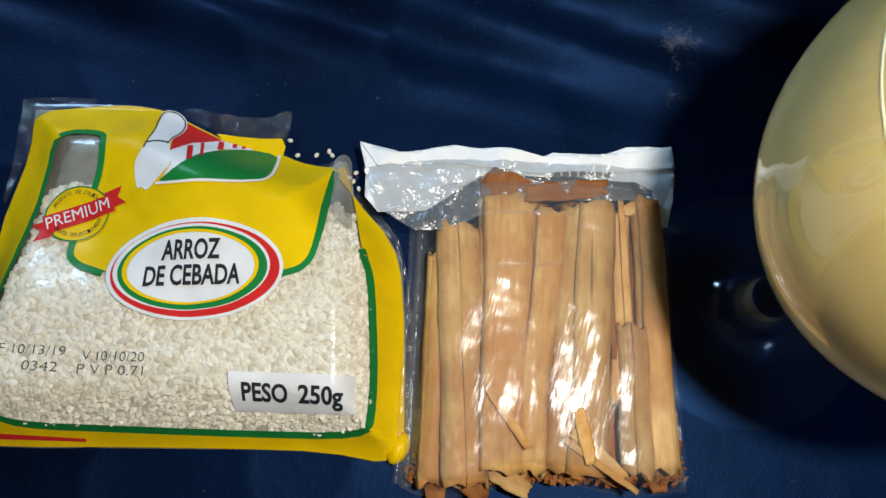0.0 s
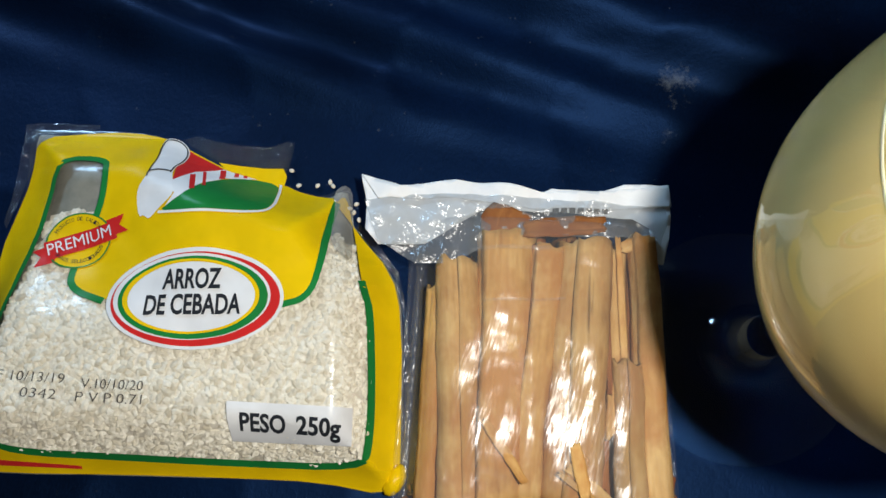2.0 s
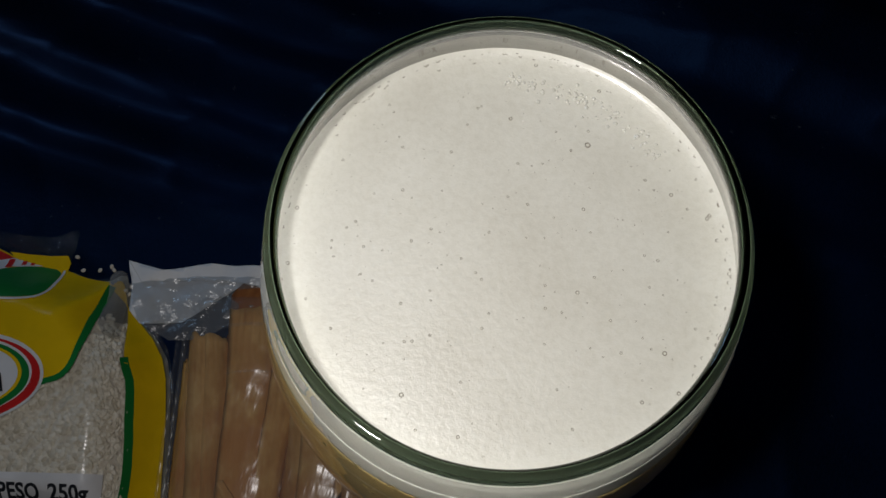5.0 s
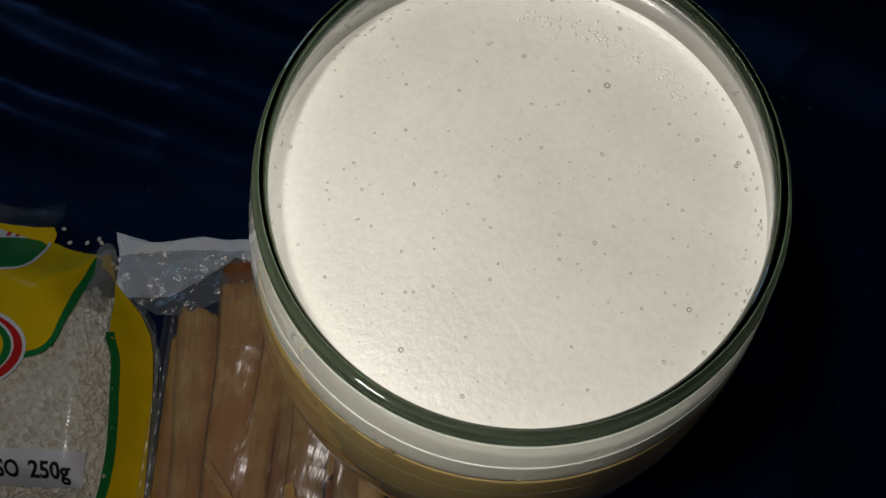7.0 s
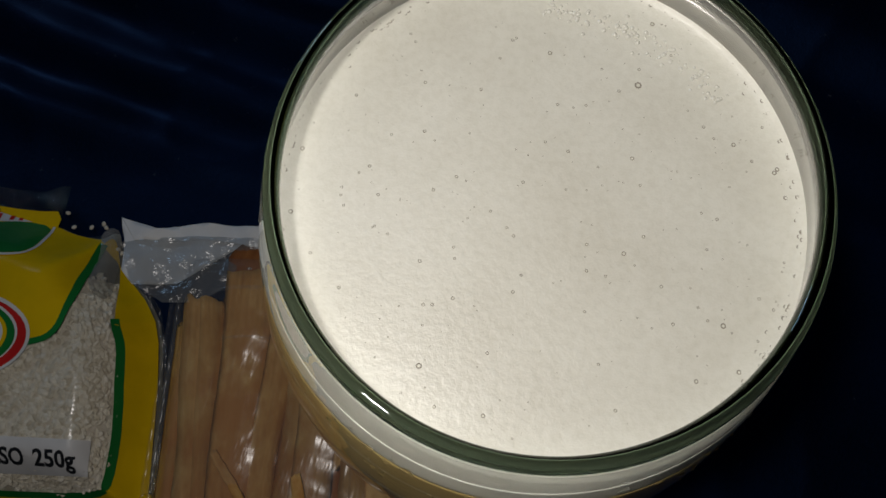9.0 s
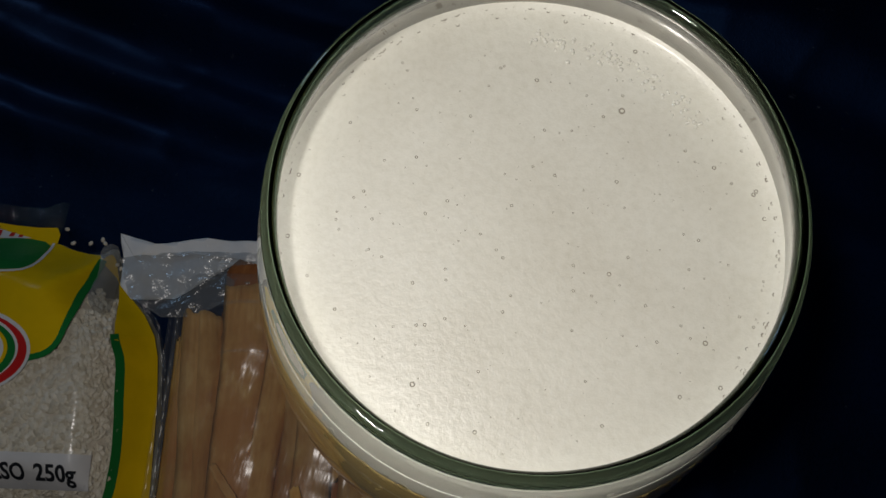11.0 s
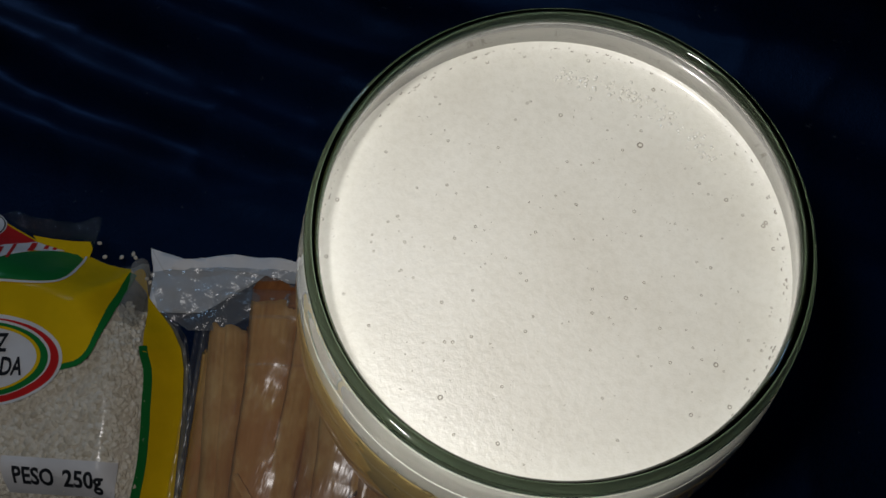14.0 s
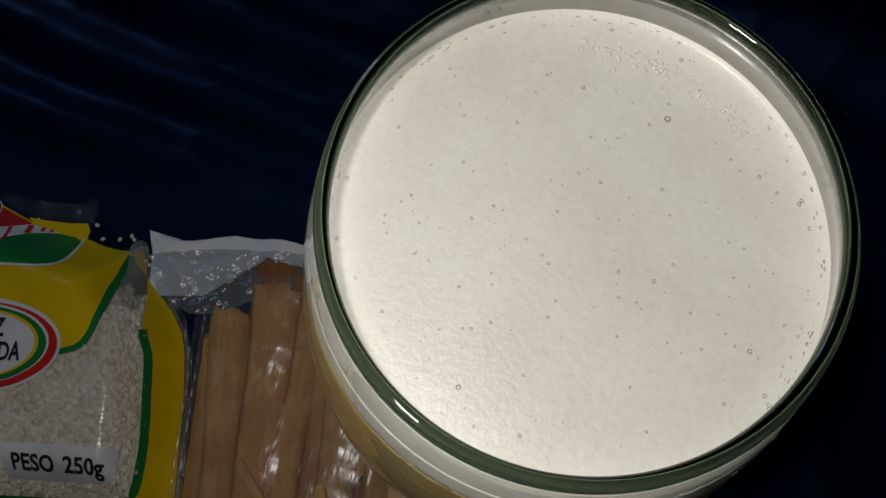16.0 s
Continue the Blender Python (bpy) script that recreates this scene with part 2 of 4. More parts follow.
GLINT_FOAM.node_tree.nodes["Principled BSDF"].inputs["Specular IOR Level"].default_value = 1.0
GLINT_FOAM.node_tree.nodes["Principled BSDF"].inputs["Coat Weight"].default_value = 1.0
GLINT_FOAM.node_tree.nodes["Principled BSDF"].inputs["Coat Roughness"].default_value = 0.25
BUBBLE = make_drink("bubble_skin", (0.30, 0.28, 0.23), (0.44, 0.41, 0.35), 0.12)
WALL = make_plain("wall_paint", (0.25, 0.24, 0.22), (0.32, 0.31, 0.29), 0.8, 6.0)


# ---- mesh helpers ----
def finish(name, bm, mat, parent=None, label="", smooth=True):
    me = bpy.data.meshes.new(name)
    bm.to_mesh(me)
    bm.free()
    me.materials.append(mat)
    if smooth:
        me.polygons.foreach_set("use_smooth", [True] * len(me.polygons))
    ob = new(name, me)
    if parent is not None:
        ob.parent = parent
    if label:
        ob["label"] = label
    return ob


part = finish


def from_data(verts, faces):
    bm = bmesh.new()
    vs = [bm.verts.new(v) for v in verts]
    for f in faces:
        bm.faces.new([vs[i] for i in f])
    return bm


def smooth01(x):
    x = min(1.0, max(0.0, x))
    return x * x * (3 - 2 * x)


def n3(x, y, z, f):
    return noise.noise(Vector((x * f, y * f, z * f)))


def chaikin(pts, rounds=2, closed=True):
    for _ in range(rounds):
        out = []
        count = len(pts) if closed else len(pts) - 1
        for i in range(count):
            (ax, ay), (bx, by) = pts[i], pts[(i + 1) % len(pts)]
            out += [(0.75 * ax + 0.25 * bx, 0.75 * ay + 0.25 * by), (0.25 * ax + 0.75 * bx, 0.25 * ay + 0.75 * by)]
        pts = out if closed else [pts[0], *out, pts[-1]]
    return pts


def inside(x, y, poly):
    odd = False
    j = len(poly) - 1
    for i in range(len(poly)):
        (xi, yi), (xj, yj) = poly[i], poly[j]
        if (yi > y) != (yj > y) and x < (xj - xi) * (y - yi) / (yj - yi) + xi:
            odd = not odd
        j = i
    return odd


def edge_distance(x, y, poly):
    best = 1e9
    for i in range(len(poly)):
        (ax, ay), (bx, by) = poly[i - 1], poly[i]
        dx, dy = bx - ax, by - ay
        t = min(1.0, max(0.0, ((x - ax) * dx + (y - ay) * dy) / max(dx * dx + dy * dy, 1e-12)))
        best = min(best, math.hypot(ax + t * dx - x, ay + t * dy - y))
    return best


def cut_sheet(loops, step):
    """A flat sheet with the given outline and holes (mm), cut into a fine grid so that it can be draped."""
    from mathutils.geometry import tessellate_polygon
    vecs = [[Vector((x, y, 0)) for x, y in loop] for loop in loops]
    flat = [v for loop in vecs for v in loop]
    bm = from_data(flat, [])
    bm.verts.ensure_lookup_table()
    for tri in tessellate_polygon(vecs):
        try:
            bm.faces.new([bm.verts[i] for i in tri])
        except ValueError:
            pass
    slice_sheet(bm, step)
    return bm


def slice_sheet(bm, step):
    for axis in (0, 1):
        vals = [v.co[axis] for v in bm.verts]
        k = math.ceil(min(vals) / step)
        while k * step < max(vals):
            co, no = Vector((0, 0, 0)), Vector((0, 0, 0))
            co[axis], no[axis] = k * step, 1
            bmesh.ops.bisect_plane(bm, geom=bm.verts[:] + bm.edges[:] + bm.faces[:], plane_co=co, plane_no=no)
            k += 1
    bm.normal_update()
    bmesh.ops.reverse_faces(bm, faces=[f for f in bm.faces if f.normal.z < 0])
    bm.normal_update()


def drape(bm, height, lift):
    """Lays a flat sheet (mm) over a height field and turns it into metres."""
    for v in bm.verts:
        v.co = Vector((v.co.x, v.co.y, height(v.co.x, v.co.y) + lift)) * 0.001
    return bm


def ribbon(pts, width, closed=False):
    """The two sides of a stroke along a line: one loop (open) or two (closed)."""
    left, right = [], []
    n = len(pts)
    for i in range(n):
        a = pts[i - 1] if (i or closed) else pts[i]
        b = pts[(i + 1) % n] if (i < n - 1 or closed) else pts[i]
        dx, dy = b[0] - a[0], b[1] - a[1]
        l = math.hypot(dx, dy) or 1
        nx, ny = -dy / l * width / 2, dx / l * width / 2
        left.append((pts[i][0] + nx, pts[i][1] + ny))
        right.append((pts[i][0] - nx, pts[i][1] - ny))
    return [left, right] if closed else [left + right[::-1]]


def ellipse(cx, cy, a, b, tilt=0.0, n=56):
    c, s = math.cos(radians(tilt)), math.sin(radians(tilt))
    return [(cx + a * math.cos(k * math.tau / n) * c - b * math.sin(k * math.tau / n) * s,
             cy + a * math.cos(k * math.tau / n) * s + b * math.sin(k * math.tau / n) * c) for k in range(n)]


def lettering(text, x0, y0, x1, y1, cap, slant=0.0, bold=0.0):
    """A flat mesh of the words (mm) from one end of the baseline to the other, with capitals that high."""
    cu = bpy.data.curves.new("words", "FONT")
    cu.body, cu.size, cu.resolution_u = text, 1.0, 3
    cu.shear, cu.offset, cu.space_character = slant, bold, 1.0
    tmp = new("words", cu)
    bpy.context.view_layer.update()
    me = tmp.evaluated_get(bpy.context.evaluated_depsgraph_get()).to_mesh()
    bm = bmesh.new()
    bm.from_mesh(me)
    bpy.data.objects.remove(tmp)
    bpy.data.curves.remove(cu)
    lo, hi = min(v.co.x for v in bm.verts), max(v.co.x for v in bm.verts)
    wide = math.hypot(x1 - x0, y1 - y0)
    ux, uy = (x1 - x0) / wide, (y1 - y0) / wide
    for v in bm.verts:
        a, b = (v.co.x - lo) / (hi - lo) * wide, v.co.y / 0.69 * cap
        v.co = Vector((x0 + a * ux - b * uy, y0 + a * uy + b * ux, 0))
    return bm


# ---- setting ----
GX, GY = 0.1342, 0.0605


def fold(x, y):
    """Height of the cloth (m): long uneven folds beyond the bags, nearly flat below them."""
    d = y - 0.100 - 0.07 * x
    far = smooth01(d / 0.045)
    warp = 0.016 * n3(x * 0.6, y, 0.3, 7) + 0.004 * n3(x, y, 4.3, 17)
    swell = 0.5 + 0.5 * n3(x * 0.5, y * 1.2, 8.0, 9)
    run = y - 0.100 + 0.17 * x
    w = (0.0026 + 0.0064 * swell) * math.sin(165 * (run + warp) + 0.4) * (1 - 0.6 * smooth01(x / 0.15))
    w += 0.0050 * math.sin(70 * (run + 1.5 * warp) + 2.0)
    w += 0.0014 * (1 - abs(n3(x * 0.5, y * 1.3, 6.6, 26))) ** 4 + 0.0008 * n3(x * 0.6, y * 1.4, 5.1, 60)
    near = 0.0009 * n3(x, y, 2.0, 30) + 0.0012 * (1 - abs(n3(x, y, 7.7, 17))) ** 6
    g = math.hypot(x - GX, y - GY)
    calm = smooth01((g - 0.037) / 0.045)
    return far * (w + 0.004) * calm + near * calm - 0.0002


def make_tablecloth():
    def ticks(lo, hi):
        inner = list(np.arange(lo, hi, 0.0022))
        return [-1.2, -0.9, -0.65, -0.48] + [float(v) for v in inner] + [0.75, 1.0, 1.2]
    xs, ys = ticks(-0.36, 0.56), ticks(-0.36, 0.56)
    verts = [(x, y, fold(x, y)) for y in ys for x in xs]
    n = len(xs)
    faces = [(j * n + i, j * n + i + 1, (j + 1) * n + i + 1, (j + 1) * n + i) for j in range(len(ys) - 1) for i in range(n - 1)]
    me = bpy.data.meshes.new("tablecloth")
    me.from_pydata(verts, [], faces)
    me.materials.append(CLOTH)
    me.polygons.foreach_set("use_smooth", [True] * len(me.polygons))
    return tagged(new("tablecloth", me), "dark navy blue satin cloth with soft folds", "cloth", kind="structure")


def make_room():
    for name, size, place in (("wall_north", (2.5, 0.1, 2.2), (0, 1.25, 1.05)), ("wall_south", (2.5, 0.1, 2.2), (0, -1.25, 1.05)),
                              ("wall_east", (0.1, 2.4, 2.2), (1.25, 0, 1.05)), ("wall_west", (0.1, 2.4, 2.2), (-1.25, 0, 1.05)),
                              ("ceiling", (2.6, 2.6, 0.1), (0, 0, 2.2))):
        bm = bmesh.new()
        bmesh.ops.create_cube(bm, size=1.0, matrix=Matrix.Translation(place) @ Matrix.Diagonal((*size, 1)))
        tagged(finish(name, bm, WALL, smooth=False), "plain painted " + name.split("_")[0] + " in shade", "wall", kind="structure")


make_tablecloth()
make_room()

# ---- bag of barley ----
BAG = chaikin([(-101.5, 94.6), (-97, 94.8), (-76, 95.8), (-65, 96.2), (-55, 95), (-50, 93), (-40.4, 88.4), (-32, 84.6), (-21.9, 82), (-12.6, 80.8), (-7, 78.4), (1.5, 77),
               (8.5, 82), (11, 75), (12.5, 66), (27, 52), (31, 37), (34.5, -10), (36, -14), (31.5, -21), (9, -18), (-20, -18.5),
               (-55, -19.5), (-91, -21), (-106, -20), (-108, 10), (-106, 50), (-102.6, 64), (-100, 75)], 1)


def bag_height(u, v):
    d = edge_distance(u, v, BAG) if inside(u, v, BAG) else 0.0
    full = 1 - 0.5 * smooth01((-u - 30) / 45) * smooth01((v - 15) / 45)
    soft = 0.9 * n3(u, v, 0.4, 0.045) + 0.55 * n3(u, v, 3.0, 0.13) + 0.5 * (1 - smooth01(d / 22)) * n3(u, v, 6.0, 0.24)
    return 2.0 + 24.7 * full * smooth01((d + 3) / 24) + soft * smooth01(d / 10)


def settle(u, v):
    """Where a point of the flat bag (mm) comes to lie on the cloth: turned, and drawn in where the filling lifts the film."""
    a, b = u / 100, v / 100
    return (1.227 + 97.608 * a - 17.116 * b - 3.021 * a * a + 0.74 * a * b - 4.401 * b * b,
            -0.531 + 19.227 * a + 99.001 * b - 1.003 * a * a - 1.975 * a * b - 1.583 * b * b)


WINDOW = chaikin([(-86.5, 82), (-70.5, 82.5), (-69, 77), (-69.5, 65), (-74, 42), (-72, 36), (-61.5, 33), (-33, 33.5), (-5, 34.7), (2.5, 37.3),
                  (5.4, 47), (5.1, 65), (6.5, 75), (9.5, 78), (12.2, 66), (19.3, 40), (21.5, 35.5), (25.3, -6), (23, -12.2), (-17, -13.2),
                  (-51, -13.4), (-88, -13.6), (-91.5, -9), (-92.7, 26), (-87.5, 63)], 2)


def make_barley_bag():
    bag = new("barley_bag")
    tagged(bag, "torn-open yellow plastic bag of pearl barley on navy cloth", "food bag")

    def sheet(name, loops, lift, mat, label="", step=3.0, parent=bag):
        return part(name, drape(cut_sheet(loops, step), bag_height, lift), mat, parent, label)

    # filled pouch: draped top closed down to the cloth
    bm = drape(cut_sheet([BAG], 3.0), bag_height, -2.6)
    rim = [e for e in bm.edges if e.is_boundary]
    low = bmesh.ops.extrude_edge_only(bm, edges=rim)["geom"]
    for v in low:
        if isinstance(v, bmesh.types.BMVert):
            v.co.z = 0.0004
    part("pouch", bm, POUCH, bag, "dull grey inside of the pouch")
    # grains behind the window
    rng = random.Random(4)
    base = bmesh.new()
    bmesh.ops.create_icosphere(base, subdivisions=1, radius=1.0)
    bverts = [v.co.copy() for v in base.verts]
    bfaces = [[v.index for v in f.verts] for f in base.faces]
    base.free()
    verts, faces = [], []
    made = 0
    while made < 6500:
        u, v = rng.uniform(-94, 27), rng.uniform(-15, 79)
        if not inside(u, v, WINDOW) or edge_distance(u, v, WINDOW) < 1.2:
            continue
        if v > 61 + 2.5 * math.sin(u * 0.3) or (u > 0 and v > 60 + 2 * math.sin(u)):
            continue
        size = rng.choice((1.1, 1.35, 1.6, 1.85, 2.1))
        m = Euler((rng.uniform(-0.35, 0.35), rng.uniform(-0.35, 0.35), rng.uniform(0, 6.28))).to_matrix()
        k = len(verts)
        z = bag_height(u, v) - rng.uniform(1.25, 2.6)
        for c in bverts:
            w = m @ Vector((c.x * size, c.y * size * rng.uniform(0.62, 0.64), c.z * size * 0.36))
            verts.append(((u + w.x) * 0.001, (v + w.y) * 0.001, (z + w.z) * 0.001))
        faces += [[k + i for i in f] for f in bfaces]
        made += 1
    me = bpy.data.meshes.new("barley")
    me.from_pydata(verts, [], faces)
    me.materials.append(GRAIN_VAR)
    ob = new("barley", me)
    ob.parent = bag
    tagged(ob, "pale cream pearl barley grains", kind="stuff")
    bed = [(-91, -13), (24, -13), (20, 36), (13, 60), (5, 60), (3, 37), (-60, 34), (-73, 40), (-71, 64), (-87, 62)]
    sheet("grain_bed", [bed], -1.7, GRAIN, "packed barley below the top grains")
    # clear film over all of it
    sheet("film", [BAG], 0.35, BAG_FILM, "clear glossy plastic film", 2.0)
    # printed yellow field, open at the window
    sheet("yellow_print", [BAG_YELLOW, WINDOW], 0.75, YELLOW, "bright yellow printed field", 2.0)
    left_line = chaikin([(12.2, 62), (18.8, 43), (21.5, 35.5), (25.3, -6), (23, -12.4), (-17, -13.4), (-51, -13.6), (-88, -13.8), (-91.5, -9),
                         (-92.7, 26), (-87.5, 63), (-86.7, 81.8), (-70.3, 82.6), (-68.8, 77), (-69.3, 65), (-74, 42), (-72, 36), (-61, 32.8)], 2, False)
    sheet("green_border", ribbon(left_line[5:], 2.1), 0.95, GREEN, "green window border")
    sheet("green_border", ribbon(chaikin([(-6, 34.5), (2.8, 37.3), (5.6, 47), (5.2, 65), (6.8, 74)], 2, False), 2.0), 0.95, GREEN, "green window border")
    # oval name label
    label = sheet("oval_label", [ellipse(-32.2, 35.1, 27.7, 15.9, 4)], 1.05, WHITE, "white oval name label")
    sheet("red_ring", [ellipse(-32.0, 34.9, 26.4, 14.7, 4), ellipse(-33.2, 35.6, 24.6, 13.5, 4)], 1.2, RED, "red ring", 3.0, label)
    sheet("green_ring", [ellipse(-32.8, 35.3, 23.4, 12.9, 4), ellipse(-33.4, 35.6, 21.4, 11.7, 4)], 1.2, GREEN, "green ring", 3.0, label)
    sheet("yellow_ring", [ellipse(-33.4, 35.6, 21.4, 11.7, 4), ellipse(-33.2, 35.5, 19.9, 10.9, 4)], 1.2, YELLOW, "yellow ring", 3.0, label)
    for words, x0, y0, x1, y1, cap in (("ARROZ", -42.4, 37.3, -24.0, 38.7, 6.0), ("DE CEBADA", -47.0, 29.0, -17.4, 31.2, 5.9)):
        bm = lettering(words, x0, y0, x1, y1, cap, 0.08, 0.028)
        slice_sheet(bm, 4.0)
        part("lettering", drape(bm, bag_height, 1.45), BLACK, label, "dark printed product name", False)
    # weight label
    weight = sheet("weight_label", [[(-18.2, 4.9), (19.3, 5.3), (20.1, -6.0), (-16.9, -6.7)]], 1.05, WHITE, "white weight label")
    for words, x0, x1 in (("PESO", -13.9, 0.0), ("250g", 3.2, 16.8)):
        bm = lettering(words, x0, -3.3, x1, -3.4, 5.0, 0.0, 0.03)
        slice_sheet(bm, 4.0)
        part("lettering", drape(bm, bag_height, 1.4), BLACK, weight, "dark printed weight", False)
    # dot-matrix date stamp
    for words, x0, y0, x1, y1 in (("F 10/13/19", -87, 7.2, -66.8, 7.0), ("V.10/10/20", -62, 6.0, -43.4, 6.3),
                                  ("0342", -79, 2.4, -68.6, 2.3), ("P V P 0.71", -62.8, 2.0, -43.2, 2.2)):
        bm = lettering(words, x0, y0, x1, y1, 2.9, 0.0, -0.012)
        slice_sheet(bm, 4.0)
        part("stamp", drape(bm, bag_height, 1.0), GREY_INK, bag, "faint grey stamped dates and price", False)
    # round quality seal with a ribbon
    seal = sheet("seal", [ellipse(-74, 52.8, 10.6, 9.6, 10)], 1.05, YELLOW, "round yellow quality seal")
    sheet("seal_ring", [ellipse(-74, 52.8, 10.6, 9.6, 10), ellipse(-74, 52.8, 10.1, 9.1, 10)], 1.2, GREEN, "thin dark ring", 3.0, seal)
    c, s = math.cos(radians(22)), math.sin(radians(22))

    def tilt(a, b):
        return (-73.2 + a * c - b * s, 52.6 + a * s + b * c)
    sheet("ribbon_tail", [[tilt(*p) for p in ((-15.5, -4.5), (-9, -4.5), (-9, 1.5), (-15.5, 1.5), (-13, -1.5))]], 1.15, RED, "red ribbon end", 3.0, seal)
    sheet("ribbon_tail", [[tilt(*p) for p in ((15.5, 4.5), (9, 4.5), (9, -1.5), (15.5, -1.5), (13, 1.5))]], 1.15, RED, "red ribbon end", 3.0, seal)
    band = sheet("ribbon", [[tilt(*p) for p in ((-11.5, -3.4), (11.5, -3.0), (11.5, 3.4), (-11.5, 3.2))]], 1.35, RED, "red ribbon", 3.0, seal)
    bm = lettering("PREMIUM", *tilt(-10.3, -2.0), *tilt(10.3, -1.8), 4.0)
    part("lettering", drape(bm, bag_height, 2.5), WHITE, seal, "white lettering", False)
    for words, radius, mid, sign in (("PRODUCTO DE CALIDAD", 7.5, 100, -1), ("GRANOS SELECCIONADOS", 8.6, 285, 1)):
        span = 128.0
        for i, ch in enumerate(words):
            if ch == " ":
                continue
            a = radians(mid + sign * (i - (len(words) - 1) / 2) * span / len(words))
            x, y = -74 + radius * math.cos(a), 52.8 + radius * 0.92 * math.sin(a)
            tx, ty = (math.sin(a), -math.cos(a)) if sign < 0 else (-math.sin(a), math.cos(a))
            bm = lettering(ch, x - 0.42 * tx, y - 0.42 * ty, x + 0.42 * tx, y + 0.42 * ty, 1.25)
            part("lettering", drape(bm, bag_height, 1.65), BLACK, seal, "", False)
    # maker's mark as plain shapes
    mark = sheet("mark", [chaikin([(-54.9, 90.2), (-54.6, 93.5), (-53.3, 94.6), (-50.6, 94.3), (-48.2, 93.2), (-46.1, 90.8), (-45.2, 87.4), (-45.5, 83.4), (-46.8, 80.8), (-46.7, 77.8), (-44.1, 72.3), (-43.0, 68.8), (-45.6, 66.0), (-48.6, 63.0), (-51.1, 60.2), (-53.2, 61.8), (-55.0, 61.2), (-56.5, 66.8), (-56.5, 71.0), (-54.2, 74.9), (-53.9, 79.0), (-53.7, 84.1)], 1)],
                 1.05, WHITE, "plain white printed shape")
    hat = chaikin([(-54.0, 75.2), (-53.7, 79.0), (-53.5, 84.1), (-54.5, 90.0), (-54.2, 93.0), (-53.0, 94.0), (-50.6, 93.8), (-48.4, 92.7), (-46.5, 90.5), (-45.7, 87.4), (-46.0, 83.6), (-47.2, 80.8), (-47.2, 77.8)], 2, False)
    sheet("mark_edge", ribbon(hat, 0.45), 1.3, BLACK, "thin dark outline", 3.0, mark)
    sheet("mark_edge", ribbon(chaikin([(-53.8, 77.6), (-50.5, 78.8), (-47.2, 78.4)], 2, False), 0.6), 1.3, BLACK, "thin dark outline", 3.0, mark)
    sheet("red_field", [[(-46.0, 90.0), (-42, 88.0), (-35.1, 84.9), (-32.6, 83.6), (-40.6, 80.0), (-45.1, 74.2), (-46.8, 80.8), (-45.5, 83.4), (-45.2, 87.4)]], 1.0, RED, "red printed field", 3.0, mark)
    sheet("white_band", [[(-45.1, 74.2), (-40.6, 80.0), (-33.4, 84.0), (-28.6, 82.8), (-22, 81.4), (-31.5, 79.5), (-36.5, 74.5), (-39.4, 68.6), (-46, 63.6), (-43, 68.8)]], 1.02, WHITE, "white band", 3.0, mark)
    for x0, y0, x1, y1, wide in ((-37.8, 71.0, -40.6, 78.4, 1.5), (-35.2, 73.4, -38.2, 81.0, 0.9), (-32.2, 78.8, -33.4, 83.4, 1.7), (-28.6, 81.0, -28.9, 83.0, 1.4), (-25.8, 81.2, -25.9, 82.4, 1.3)):
        sheet("stroke", ribbon([(x0, y0), (x1, y1)], wide), 1.3, RED, "red stroke", 3.0, mark)
    sheet("leaf", [chaikin([(-47.5, 62.9), (-44.2, 65.2), (-39.4, 68.8), (-36.5, 74.3), (-31.5, 79.2), (-24.2, 81.2), (-14.2, 79.9), (-13.2, 74), (-13, 67.5), (-15.7, 64.6), (-29.4, 63.7), (-40, 63.0)], 1)],
          1.15, GREEN, "green printed leaf shape", 3.0, mark)
    sheet("leaf_edge", ribbon(chaikin([(-48, 62.5), (-40, 62.6), (-29.4, 63.2), (-15.4, 64.0), (-12.4, 67.3), (-12.7, 74), (-13.6, 80)], 2, False), 0.9), 1.1, WHITE, "", 3.0, mark)
    sheet("corner_print", [[(-101, -16.4), (-66, -17), (-66, -18), (-101, -18.4)]], 1.0, RED, "strip of red print", 3.0)
    # torn clear seal at the top and the creased side seams
    sheet_top = [(-48.6, 93.6), (-43.4, 95.7), (-36.5, 94.0), (-28.7, 93.4), (-18.9, 93.3), (-12.1, 96.2), (-9.5, 95.9), (-10.0, 93.0), (-11.4, 86.0), (-12.6, 82), (-21.9, 83), (-32, 85.6), (-40.2, 89.3)]

    def tear(u, v):
        return 3.2 + 1.4 * n3(u, v, 9.0, 0.2) + 0.09 * (v - 80)
    part("torn_seal", drape(cut_sheet([sheet_top], 1.5), tear, 0), THIN_SEAL, bag, "crumpled clear plastic seal")
    corner = [(-104, 58), (-100.6, 70), (-97.9, 82), (-97.4, 91.5), (-88, 93.6), (-77, 95.6), (-77, 97.2), (-97, 96.6), (-102, 95.6), (-102.6, 86), (-103.4, 72), (-105.2, 60)]
    part("edge_seal", drape(cut_sheet([corner], 1.5), lambda u, v: max(4.0, bag_height(u, v)) + 0.9 + 0.6 * n3(u, v, 2.0, 0.3), 0), CLOUDY_FILM, bag, "clear welded edge")
    seam = [(12.8, 66.5), (14.0, 68.5), (22, 60.5), (28.5, 52.5), (32.8, 37), (36.8, -10), (34.6, -10), (31, 37), (26.8, 51.5)]
    part("side_seam", drape(cut_sheet([seam], 1.5), lambda u, v: 3.0 + 1.2 * n3(u, v, 6.0, 0.25), 0), CLOUDY_FILM, bag, "creased clear side seam")
    # yellow strip of the back wall behind the tear
    strip = [(-35.5, 86.6), (-28.1, 85.9), (-20.3, 85.6), (-13.1, 86.0), (-11.7, 83.2), (-12.4, 79.6), (-22, 80.6), (-32, 83)]
